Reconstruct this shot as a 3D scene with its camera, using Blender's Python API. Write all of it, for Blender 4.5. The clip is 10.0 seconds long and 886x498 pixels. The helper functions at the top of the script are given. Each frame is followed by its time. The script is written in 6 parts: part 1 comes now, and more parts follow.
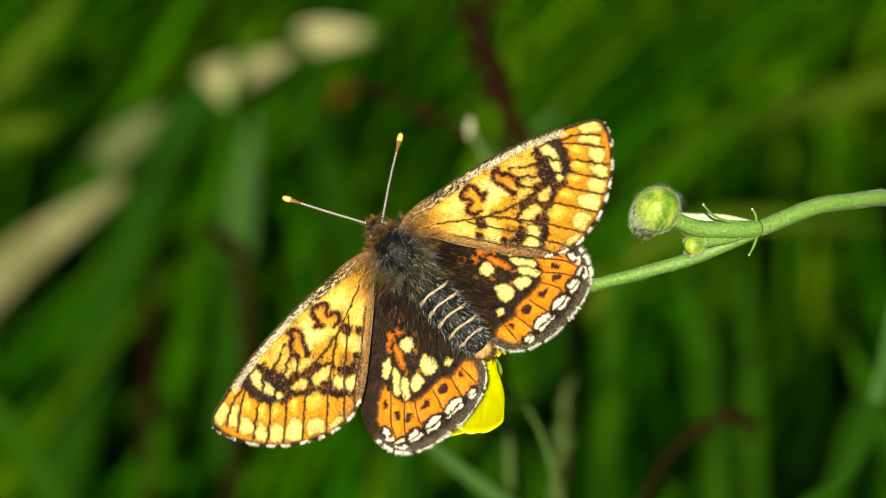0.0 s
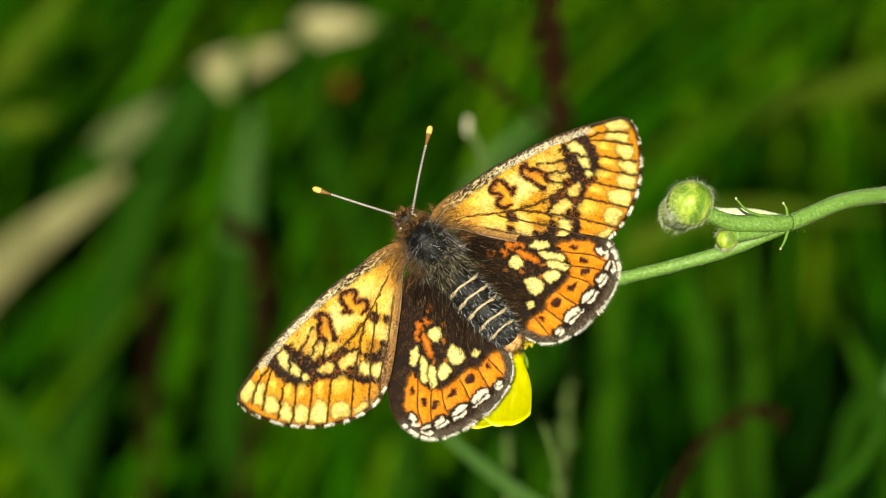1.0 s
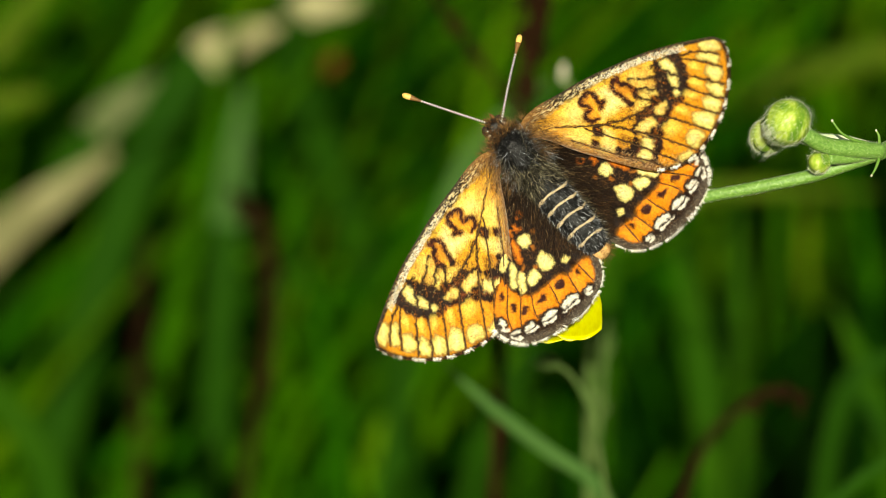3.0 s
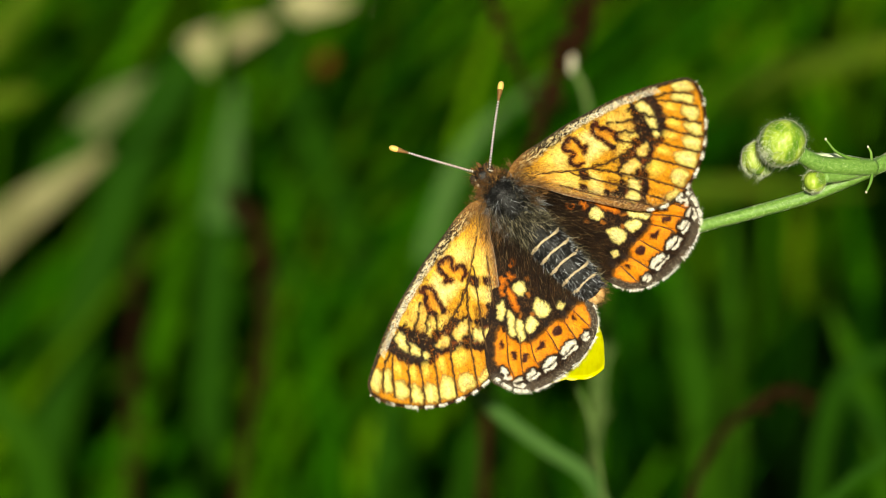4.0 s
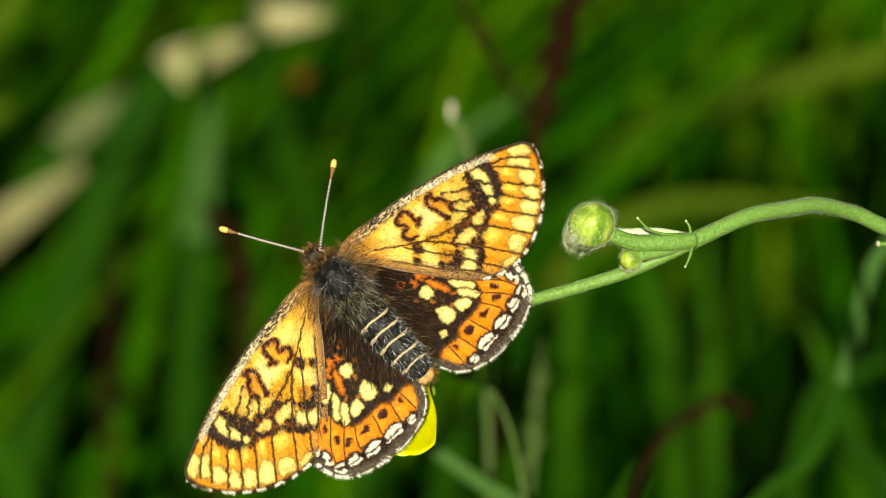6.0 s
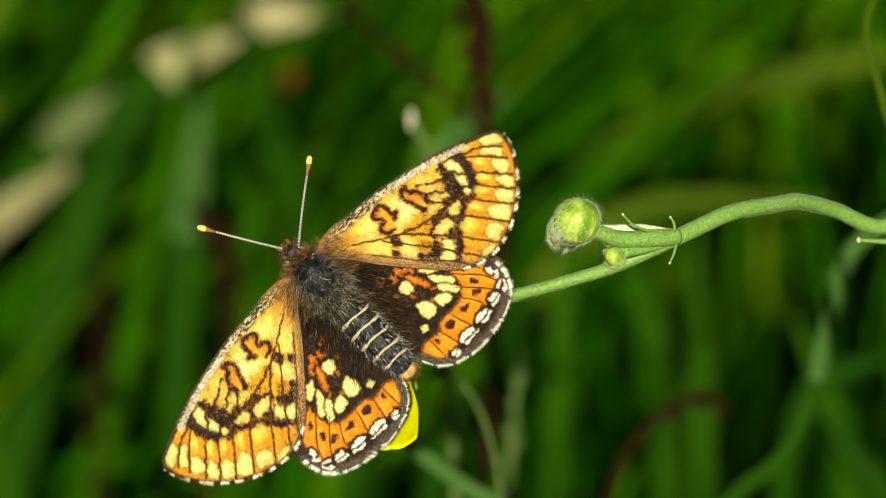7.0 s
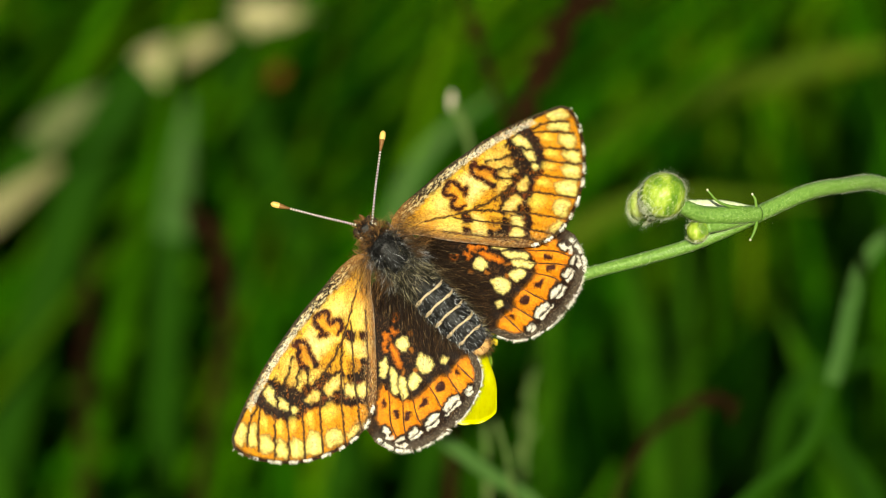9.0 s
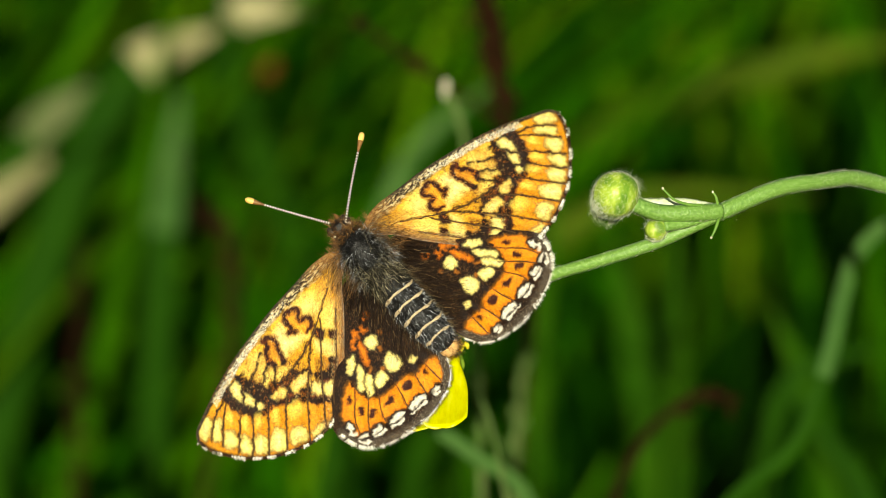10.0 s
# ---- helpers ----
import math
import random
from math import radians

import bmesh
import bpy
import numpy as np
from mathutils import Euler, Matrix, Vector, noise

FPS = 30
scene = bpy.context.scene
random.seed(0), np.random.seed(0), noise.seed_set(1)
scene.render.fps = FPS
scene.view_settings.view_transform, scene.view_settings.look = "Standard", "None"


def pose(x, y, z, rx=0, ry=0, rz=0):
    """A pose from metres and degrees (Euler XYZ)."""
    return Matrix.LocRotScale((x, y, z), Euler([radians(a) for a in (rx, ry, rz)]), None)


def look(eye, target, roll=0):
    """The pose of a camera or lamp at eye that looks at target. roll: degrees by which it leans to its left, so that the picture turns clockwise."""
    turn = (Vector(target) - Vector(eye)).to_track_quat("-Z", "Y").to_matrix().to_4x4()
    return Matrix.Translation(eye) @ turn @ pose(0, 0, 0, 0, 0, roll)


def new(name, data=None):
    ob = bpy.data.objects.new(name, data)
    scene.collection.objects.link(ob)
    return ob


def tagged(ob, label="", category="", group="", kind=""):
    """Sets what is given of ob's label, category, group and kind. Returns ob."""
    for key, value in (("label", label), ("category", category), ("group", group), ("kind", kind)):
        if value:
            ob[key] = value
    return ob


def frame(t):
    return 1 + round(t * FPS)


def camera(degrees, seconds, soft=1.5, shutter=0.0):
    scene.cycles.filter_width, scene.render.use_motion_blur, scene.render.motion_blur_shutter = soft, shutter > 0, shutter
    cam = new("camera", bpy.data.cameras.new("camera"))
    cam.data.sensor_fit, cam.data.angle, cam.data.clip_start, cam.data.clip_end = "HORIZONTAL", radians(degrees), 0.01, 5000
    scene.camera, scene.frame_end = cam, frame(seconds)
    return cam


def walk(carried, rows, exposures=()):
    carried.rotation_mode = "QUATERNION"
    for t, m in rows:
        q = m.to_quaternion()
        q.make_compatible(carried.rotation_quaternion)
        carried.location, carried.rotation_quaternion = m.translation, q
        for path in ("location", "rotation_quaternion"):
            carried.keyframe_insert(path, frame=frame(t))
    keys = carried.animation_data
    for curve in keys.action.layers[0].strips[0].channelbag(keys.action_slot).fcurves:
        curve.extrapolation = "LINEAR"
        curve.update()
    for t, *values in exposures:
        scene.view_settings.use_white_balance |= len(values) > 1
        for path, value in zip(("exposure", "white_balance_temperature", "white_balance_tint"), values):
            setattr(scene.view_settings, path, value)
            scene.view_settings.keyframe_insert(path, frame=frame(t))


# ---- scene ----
# A fritillary butterfly on a drooping meadow buttercup, close up, with deep summer grass behind.
MM = 0.001
FOCUS = 0.2376
TILT = -12.0
EYE = (0.0, 0.0, 0.40)

# ---- camera ----
cam = camera(18.0, 10.0, soft=0.55)
cam.data.dof.use_dof = True
cam.data.dof.focus_distance = FOCUS
cam.data.dof.aperture_fstop = 29.0

# seconds, yaw and pitch in degrees: a slow drift of the hand-held camera
CAMERA_PATH = [
    (0, 0.000, 0.000),
    (0.5, 0.006, -0.083),
    (1, 0.024, -0.177),
    (1.5, -0.053, -0.284),
    (2, -0.077, -0.408),
    (3.5, -0.266, -0.656),
    (4, -0.337, -0.650),
    (4.5, -0.319, -0.544),
    (5, -0.443, -0.432),
    (5.5, -0.680, -0.349),
    (7, -1.046, -0.372),
    (7.5, -1.217, -0.384),
    (8, -1.252, -0.372),
    (8.5, -1.258, -0.390),
    (9, -1.317, -0.402),
    (9.5, -1.424, -0.426),
    (10, -1.501, -0.508),
]
walk(cam, [(t, pose(*EYE, 90 + TILT + pitch, 0, yaw)) for t, yaw, pitch in CAMERA_PATH],
     exposures=[(0, 0.60, 7200, -2), (10, 0.60, 7200, -2)])

# ---- light ----
SUN_HIGH, SUN_ROUND = 16.0, 183.0      # degrees: height, and bearing clockwise from +y
world = bpy.data.worlds.new("meadow_sky")
scene.world = world
world.use_nodes = True
sky = world.node_tree.nodes.new("ShaderNodeTexSky")
sky.sky_type = "NISHITA"
sky.sun_disc = False
sky.sun_elevation = radians(SUN_HIGH)
sky.sun_rotation = radians(SUN_ROUND)
back = world.node_tree.nodes["Background"]
back.inputs["Strength"].default_value = 0.03
world.node_tree.links.new(sky.outputs["Color"], back.inputs["Color"])

sun_data = bpy.data.lights.new("sun", "SUN")
sun_data.energy = 5.0
sun_data.angle = radians(0.53)
sun_data.color = (1.0, 0.94, 0.84)
sun = new("sun", sun_data)
sun_from = Vector((math.sin(radians(SUN_ROUND)) * math.cos(radians(SUN_HIGH)),
                   math.cos(radians(SUN_ROUND)) * math.cos(radians(SUN_HIGH)), math.sin(radians(SUN_HIGH))))
sun.matrix_world = look(sun_from * 20, (0, 0, 0))


# ---- materials ----
def material(name, rough=0.6, spec=0.3, sheen=0.0):
    m = bpy.data.materials.new(name)
    m.use_nodes = True
    n = m.node_tree.nodes["Principled BSDF"]
    n.inputs["Roughness"].default_value = rough
    n.inputs["Specular IOR Level"].default_value = spec
    n.inputs["Sheen Weight"].default_value = sheen
    return m, m.node_tree.nodes, m.node_tree.links, n


def ramp(nodes, stops):
    r = nodes.new("ShaderNodeValToRGB")
    els = r.color_ramp.elements
    while len(els) < len(stops):
        els.new(0.5)
    for e, (p, c) in zip(els, stops):
        e.position, e.color = p, (*c, 1)
    return r


def noise_node(nodes, links, scale, detail=3.0, rough=0.55, stretch=None):
    """Noise in the object's own space; scale in cells per metre."""
    co = nodes.new("ShaderNodeTexCoord")
    n = nodes.new("ShaderNodeTexNoise")
    n.inputs["Scale"].default_value = scale
    n.inputs["Detail"].default_value = detail
    n.inputs["Roughness"].default_value = rough
    if stretch:
        mp = nodes.new("ShaderNodeMapping")
        mp.inputs["Scale"].default_value = stretch
        links.new(co.outputs["Object"], mp.inputs["Vector"])
        links.new(mp.outputs["Vector"], n.inputs["Vector"])
    else:
        links.new(co.outputs["Object"], n.inputs["Vector"])
    return n


def bump(nodes, links, source, target, strength, distance):
    b = nodes.new("ShaderNodeBump")
    b.inputs["Strength"].default_value = strength
    b.inputs["Distance"].default_value = distance
    links.new(source, b.inputs["Height"])
    links.new(b.outputs["Normal"], target.inputs["Normal"])


def see_through(nodes, links, shader, colour, amount):
    """Lets some light pass through a thin leaf, petal or wing."""
    t = nodes.new("ShaderNodeBsdfTranslucent")
    mix = nodes.new("ShaderNodeMixShader")
    mix.inputs[0].default_value = amount
    links.new(colour, t.inputs["Color"])
    links.new(shader.outputs[0], mix.inputs[1])
    links.new(t.outputs[0], mix.inputs[2])
    links.new(mix.outputs[0], nodes["Material Output"].inputs["Surface"])


def mottled(name, stops, scale, rough=0.6, spec=0.3, relief=0.2, depth=0.0001, thin=0.0, sheen=0.0, stretch=None, island=0.0):
    """Colours that vary by noise, and from piece to piece where island is over 0."""
    m, nodes, links, p = material(name, rough, spec, sheen)
    n = noise_node(nodes, links, scale, 4.0, 0.6, stretch)
    r = ramp(nodes, stops)
    source = n.outputs["Fac"]
    if island:
        g = nodes.new("ShaderNodeNewGeometry")
        mix = nodes.new("ShaderNodeMix")
        mix.inputs[0].default_value = island
        links.new(n.outputs["Fac"], mix.inputs[2])
        links.new(g.outputs["Random Per Island"], mix.inputs[3])
        source = mix.outputs[0]
    links.new(source, r.inputs["Fac"])
    links.new(r.outputs["Color"], p.inputs["Base Color"])
    if relief:
        bump(nodes, links, n.outputs["Fac"], p, relief, depth)
    if thin:
        see_through(nodes, links, p, r.outputs["Color"], thin)
    return m


def scaled_wing(name, attribute):
    """Wing scales: the pattern is kept on the mesh, the fine dust of scales and its relief are noise."""
    m, nodes, links, p = material(name, 0.62, 0.22, 0.0)
    a = nodes.new("ShaderNodeAttribute")
    a.attribute_name = attribute
    n = noise_node(nodes, links, 9000, 2.0, 0.7)
    r = ramp(nodes, [(0.3, (0.68, 0.60, 0.54)), (0.7, (1.22, 1.22, 1.22))])
    links.new(n.outputs["Fac"], r.inputs["Fac"])
    mix = nodes.new("ShaderNodeMix")
    mix.data_type, mix.blend_type = "RGBA", "MULTIPLY"
    mix.inputs[0].default_value = 1.0
    links.new(a.outputs["Color"], mix.inputs[6])
    links.new(r.outputs["Color"], mix.inputs[7])
    links.new(mix.outputs[2], p.inputs["Base Color"])
    bump(nodes, links, n.outputs["Fac"], p, 0.6, 0.00009)
    see_through(nodes, links, p, mix.outputs[2], 0.26)
    return m


M_WING = scaled_wing("wing_scales", "scales")
M_VEIN = mottled("wing_vein", [(0.3, (0.025, 0.012, 0.006)), (0.7, (0.10, 0.045, 0.012))], 3000, 0.5, 0.3, 0)
M_FRINGE = mottled("wing_fringe", [(0.15, (0.45, 0.40, 0.32)), (0.4, (0.78, 0.74, 0.64)), (0.8, (0.9, 0.88, 0.80))], 900, 0.7, 0.2, 0, island=0.6)
M_CHITIN = mottled("black_chitin", [(0.3, (0.002, 0.002, 0.002)), (0.7, (0.008, 0.007, 0.007))], 1800, 0.42, 0.32, 0.7, 0.0004)
M_RING = mottled("cream_segment_edge", [(0.3, (0.34, 0.26, 0.15)), (0.7, (0.62, 0.50, 0.32))], 4000, 0.6, 0.25, 0.4, 0.0001)
M_TAIL = mottled("tawny_tail_tuft", [(0.3, (0.42, 0.22, 0.07)), (0.7, (0.70, 0.44, 0.18))], 3000, 0.7, 0.2, 0.5, 0.0002)
M_FUR = mottled("dark_fur", [(0.1, (0.0015, 0.0015, 0.0015)), (0.70, (0.004, 0.004, 0.004)), (0.90, (0.016, 0.016, 0.016)), (1.0, (0.26, 0.26, 0.28))], 1500, 0.5, 0.2, 0, island=0.94)
M_FUR_BROWN = mottled("brown_fur", [(0.1, (0.004, 0.002, 0.001)), (0.65, (0.014, 0.007, 0.003)), (0.87, (0.050, 0.027, 0.011)), (1.0, (0.28, 0.19, 0.09))], 1500, 0.55, 0.2, 0, island=0.93)
M_FUR_ROOT = mottled("golden_brown_fur", [(0.1, (0.03, 0.015, 0.005)), (0.6, (0.10, 0.045, 0.012)), (0.85, (0.22, 0.11, 0.034)), (1.0, (0.42, 0.28, 0.12))], 1500, 0.55, 0.35, 0, island=0.85)
M_FUR_OLIVE = mottled("olive_brown_fur", [(0.1, (0.003, 0.0025, 0.0015)), (0.55, (0.022, 0.018, 0.010)), (0.80, (0.11, 0.092, 0.052)), (1.0, (0.50, 0.45, 0.31))], 1500, 0.55, 0.2, 0, island=0.93)
M_FUR_RUST = mottled("rust_fur", [(0.1, (0.040, 0.016, 0.004)), (0.6, (0.13, 0.055, 0.012)), (0.85, (0.26, 0.13, 0.034)), (1.0, (0.46, 0.30, 0.13))], 1500, 0.6, 0.3, 0, island=0.88)
M_FUR_SILVER = mottled("silver_fur", [(0.1, (0.02, 0.022, 0.026)), (0.55, (0.13, 0.135, 0.15)), (1.0, (0.62, 0.64, 0.68))], 1500, 0.45, 0.5, 0, island=0.9)
M_EYE = mottled("compound_eye", [(0.3, (0.02, 0.014, 0.01)), (0.7, (0.05, 0.035, 0.02))], 6000, 0.2, 0.6, 0.3, 0.00005)
M_ANT_DARK = mottled("antenna_dark", [(0.3, (0.02, 0.012, 0.008)), (0.7, (0.05, 0.03, 0.018))], 4000, 0.5, 0.3, 0)
M_ANT_CLUB = mottled("antenna_club", [(0.3, (0.10, 0.045, 0.014)), (0.7, (0.26, 0.13, 0.04))], 2500, 0.45, 0.3, 0)
M_ANT_PALE = mottled("antenna_pale", [(0.3, (0.60, 0.55, 0.44)), (0.7, (0.85, 0.80, 0.70))], 4000, 0.5, 0.3, 0)
M_ANT_TIP = mottled("antenna_tip", [(0.3, (0.62, 0.32, 0.06)), (0.7, (0.88, 0.58, 0.18))], 2500, 0.4, 0.35, 0)
M_STEM = mottled("buttercup_stem", [(0.28, (0.075, 0.165, 0.020)), (0.50, (0.135, 0.260, 0.045)), (0.66, (0.21, 0.35, 0.085)), (0.82, (0.46, 0.58, 0.28))], 4200, 0.40, 0.5, 0.5, 0.0002)
M_STEM_PALE = mottled("pale_pedicel", [(0.3, (0.42, 0.52, 0.26)), (0.7, (0.72, 0.76, 0.54))], 2500, 0.5, 0.3, 0.6, 0.0002)
M_SEPAL = mottled("bud_sepal", [(0.28, (0.045, 0.12, 0.008)), (0.42, (0.13, 0.25, 0.020)), (0.58, (0.34, 0.45, 0.05)), (0.74, (0.68, 0.74, 0.28))], 900, 0.42, 0.4, 0.7, 0.0003, thin=0.1, stretch=(1.0, 0.35, 1.0))
M_HAIR = mottled("silky_plant_hair", [(0.2, (0.60, 0.66, 0.42)), (0.8, (0.88, 0.90, 0.74))], 1500, 0.5, 0.3, 0, thin=0.45)
M_BRACT = mottled("green_bract", [(0.3, (0.07, 0.17, 0.02)), (0.7, (0.16, 0.28, 0.05))], 900, 0.5, 0.35, 0.2, 0.0001)
M_BRACT_TIP = mottled("pale_bract_tip", [(0.3, (0.35, 0.32, 0.22)), (0.7, (0.62, 0.58, 0.45))], 2000, 0.6, 0.2, 0)
M_PETAL = mottled("buttercup_petal", [(0.25, (0.60, 0.55, 0.003)), (0.5, (0.72, 0.70, 0.007)), (0.8, (0.82, 0.81, 0.03))], 420, 0.30, 0.4, 0.45, 0.0003, thin=0.22, stretch=(4, 1, 1))
M_STAMEN = mottled("stamen", [(0.3, (0.70, 0.48, 0.01)), (0.7, (0.90, 0.74, 0.06))], 2000, 0.5, 0.3, 0)
M_CARPEL = mottled("green_carpel", [(0.3, (0.34, 0.42, 0.05)), (0.7, (0.58, 0.64, 0.16))], 1500, 0.45, 0.35, 0.3, 0.0001)
# The darkest stops put the shade of the gaps between blades into the colour.
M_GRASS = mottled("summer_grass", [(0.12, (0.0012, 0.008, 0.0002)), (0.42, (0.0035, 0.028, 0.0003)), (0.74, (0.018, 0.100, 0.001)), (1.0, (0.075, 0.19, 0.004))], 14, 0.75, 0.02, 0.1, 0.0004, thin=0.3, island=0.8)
# A lighter copy of the grass: sunlight is put into its colour.
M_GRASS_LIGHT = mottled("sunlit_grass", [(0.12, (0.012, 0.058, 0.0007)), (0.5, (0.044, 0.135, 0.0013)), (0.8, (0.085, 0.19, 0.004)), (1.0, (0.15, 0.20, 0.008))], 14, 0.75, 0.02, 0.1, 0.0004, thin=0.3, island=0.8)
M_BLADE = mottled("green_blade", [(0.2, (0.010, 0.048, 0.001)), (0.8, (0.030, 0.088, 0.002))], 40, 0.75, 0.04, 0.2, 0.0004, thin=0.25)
# A darker copy of the green blade, with shade put into its colour.
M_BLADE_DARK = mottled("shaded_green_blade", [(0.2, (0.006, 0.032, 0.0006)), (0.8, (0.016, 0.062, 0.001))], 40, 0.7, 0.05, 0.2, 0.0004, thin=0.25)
M_BLADE_GREY = mottled("grey_green_blade", [(0.2, (0.024, 0.075, 0.011)), (0.8, (0.065, 0.135, 0.030))], 40, 0.7, 0.08, 0.2, 0.0004, thin=0.2)
M_BLADE_OLIVE = mottled("olive_blade", [(0.2, (0.030, 0.072, 0.0015)), (0.8, (0.085, 0.118, 0.005))], 25, 0.7, 0.08, 0.2, 0.0004, thin=0.25)
M_STRAW = mottled("dry_straw", [(0.25, (0.16, 0.156, 0.066)), (0.50, (0.29, 0.268, 0.130)), (0.75, (0.43, 0.40, 0.225))], 60, 0.7, 0.1, 0.3, 0.0004, thin=0.12)
# The same dry straw, dimmed in its colour as if less lit.
M_STRAW_SHADED = mottled("shaded_straw", [(0.25, (0.09, 0.095, 0.036)), (0.50, (0.165, 0.155, 0.068)), (0.75, (0.26, 0.245, 0.125))], 45, 0.7, 0.1, 0.3, 0.0004, thin=0.12)
M_STRAW_DULL = mottled("weathered_straw", [(0.30, (0.045, 0.080, 0.016)), (0.7, (0.19, 0.19, 0.095))], 32, 0.7, 0.1, 0.3, 0.0004, thin=0.12)
M_DEAD_LEAF = mottled("rust_dead_leaf", [(0.3, (0.06, 0.022, 0.004)), (0.7, (0.20, 0.075, 0.012))], 60, 0.75, 0.1, 0.3, 0.0004, thin=0.15)
M_RUST = mottled("dry_dock_stalk", [(0.2, (0.006, 0.003, 0.001)), (0.8, (0.022, 0.008, 0.002))], 120, 0.85, 0.05, 0.4, 0.0006)
M_HEAD = mottled("grass_seed_head", [(0.2, (0.035, 0.08, 0.012)), (0.8, (0.12, 0.17, 0.05))], 300, 0.7, 0.1, 0.4, 0.0004, thin=0.15)
# Nearly black: the deep shade under the grass is painted into the soil.
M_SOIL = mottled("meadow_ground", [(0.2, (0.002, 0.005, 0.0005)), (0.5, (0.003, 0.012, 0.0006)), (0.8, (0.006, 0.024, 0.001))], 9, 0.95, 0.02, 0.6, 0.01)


# ---- mesh helpers ----
def mesh_object(name, verts, faces, mat, parent=None, label="", smooth=True):
    me = bpy.data.meshes.new(name)
    me.from_pydata([tuple(v) for v in verts], [], [tuple(f) for f in faces])
    me.update()
    if smooth:
        me.polygons.foreach_set("use_smooth", [True] * len(me.polygons))
    me.materials.append(mat)
    ob = new(name, me)
    if parent:
        ob.parent = parent
    if label:
        tagged(ob, label)
    return ob


def curve_points(points, count):
    """A smooth run of points through the given ones (Catmull-Rom with centripetal spacing)."""
    p = [np.array(q, float) for q in points]
    p = [2 * p[0] - p[1], *p, 2 * p[-1] - p[-2]]
    n = len(p) - 3
    knots = [[0.0] for _ in range(n)]
    for i in range(n):
        for j in range(3):
            knots[i].append(knots[i][-1] + max(np.linalg.norm(p[i + j + 1] - p[i + j]), 1e-9) ** 0.5)
    out = []
    for k in range(count):
        s = k / (count - 1) * n
        i = min(int(s), n - 1)
        t0, t1, t2, t3 = knots[i]
        t = t1 + (s - i) * (t2 - t1)
        a, b, c, d = p[i:i + 4]
        ab, bc, cd = (a * (t1 - t) + b * (t - t0)) / (t1 - t0), (b * (t2 - t) + c * (t - t1)) / (t2 - t1), (c * (t3 - t) + d * (t - t2)) / (t3 - t2)
        abc, bcd = (ab * (t2 - t) + bc * (t - t0)) / (t2 - t0), (bc * (t3 - t) + cd * (t - t1)) / (t3 - t1)
        out.append((abc * (t2 - t) + bcd * (t - t1)) / (t2 - t1))
    return np.array(out)


def frames_along(line):
    """Two cross directions at each point of a line."""
    t = np.gradient(line, axis=0)
    t /= np.linalg.norm(t, axis=1)[:, None] + 1e-12
    side = np.cross(t[0], (0.0, 0.0, 1.0) if abs(t[0][2]) < 0.9 else (0.0, 1.0, 0.0))
    sides, ups = [], []
    for k in range(len(line)):
        side = side - t[k] * (side @ t[k])
        side = side / np.linalg.norm(side)
        sides.append(side)
        ups.append(np.cross(side, t[k]))
    return np.array(sides), np.array(ups)


def tube(points, radii, count=20, around=10, rough=0.0):
    """A closed tube along a smooth line, its radius going through the given values."""
    line = curve_points(points, count)
    r = np.interp(np.linspace(0, 1, count), np.linspace(0, 1, len(radii)), radii)
    sides, ups = frames_along(line)
    verts, faces = [], []
    for k in range(count):
        for j in range(around):
            a = 2 * math.pi * j / around
            q = r[k] * (1 + rough * math.sin(5 * a + k * 1.7) * math.sin(k * 0.9))
            verts.append(line[k] + q * (math.cos(a) * sides[k] + math.sin(a) * ups[k]))
    for k in range(count - 1):
        for j in range(around):
            b = (j + 1) % around
            faces.append((k * around + j, k * around + b, (k + 1) * around + b, (k + 1) * around + j))
    verts += [line[0], line[-1]]
    for j in range(around):
        b = (j + 1) % around
        faces.append((len(verts) - 2, b, j))
        faces.append((len(verts) - 1, (count - 1) * around + j, (count - 1) * around + b))
    return verts, faces


def ball(centre, radii, rings=12, around=18, turn=None):
    """An ellipsoid; turn is a 3 x 3 matrix."""
    verts, faces = [], []
    turn = np.eye(3) if turn is None else np.array(turn)
    for i in range(rings + 1):
        a = math.pi * i / rings
        for j in range(around):
            b = 2 * math.pi * j / around
            v = np.array((radii[0] * math.sin(a) * math.cos(b), radii[1] * math.cos(a), radii[2] * math.sin(a) * math.sin(b)))
            verts.append(np.array(centre) + turn @ v)
    for i in range(rings):
        for j in range(around):
            b = (j + 1) % around
            faces.append((i * around + j, (i + 1) * around + j, (i + 1) * around + b, i * around + b))
    return verts, faces


def strands(roots, ways, lengths, widths, rng, bend=0.25):
    """Hairs: thin tapered strips of two bends each."""
    verts, faces = [], []
    for p, w, l, d in zip(roots, ways, lengths, widths):
        w = np.array(w, float)
        w /= np.linalg.norm(w) + 1e-12
        s = np.cross(w, rng.normal(size=3))
        s /= np.linalg.norm(s) + 1e-12
        q = rng.normal(size=3) * bend
        m = np.array(p) + l * 0.55 * (w + 0.3 * q)
        e = np.array(p) + l * (w + q)
        k = len(verts)
        verts += [p - s * d, p + s * d, m + s * d * 0.7, m - s * d * 0.7, e]
        faces += [(k, k + 1, k + 2, k + 3), (k + 3, k + 2, k + 4)]
    return verts, faces


def joined(*pieces):
    verts, faces = [], []
    for v, f in pieces:
        k = len(verts)
        verts += list(v)
        faces += [tuple(i + k for i in q) for q in f]
    return verts, faces


def empty(name, m=None):
    ob = new(name)
    ob.empty_display_size = 0.005
    if m is not None:
        ob.matrix_basis = m
    return ob


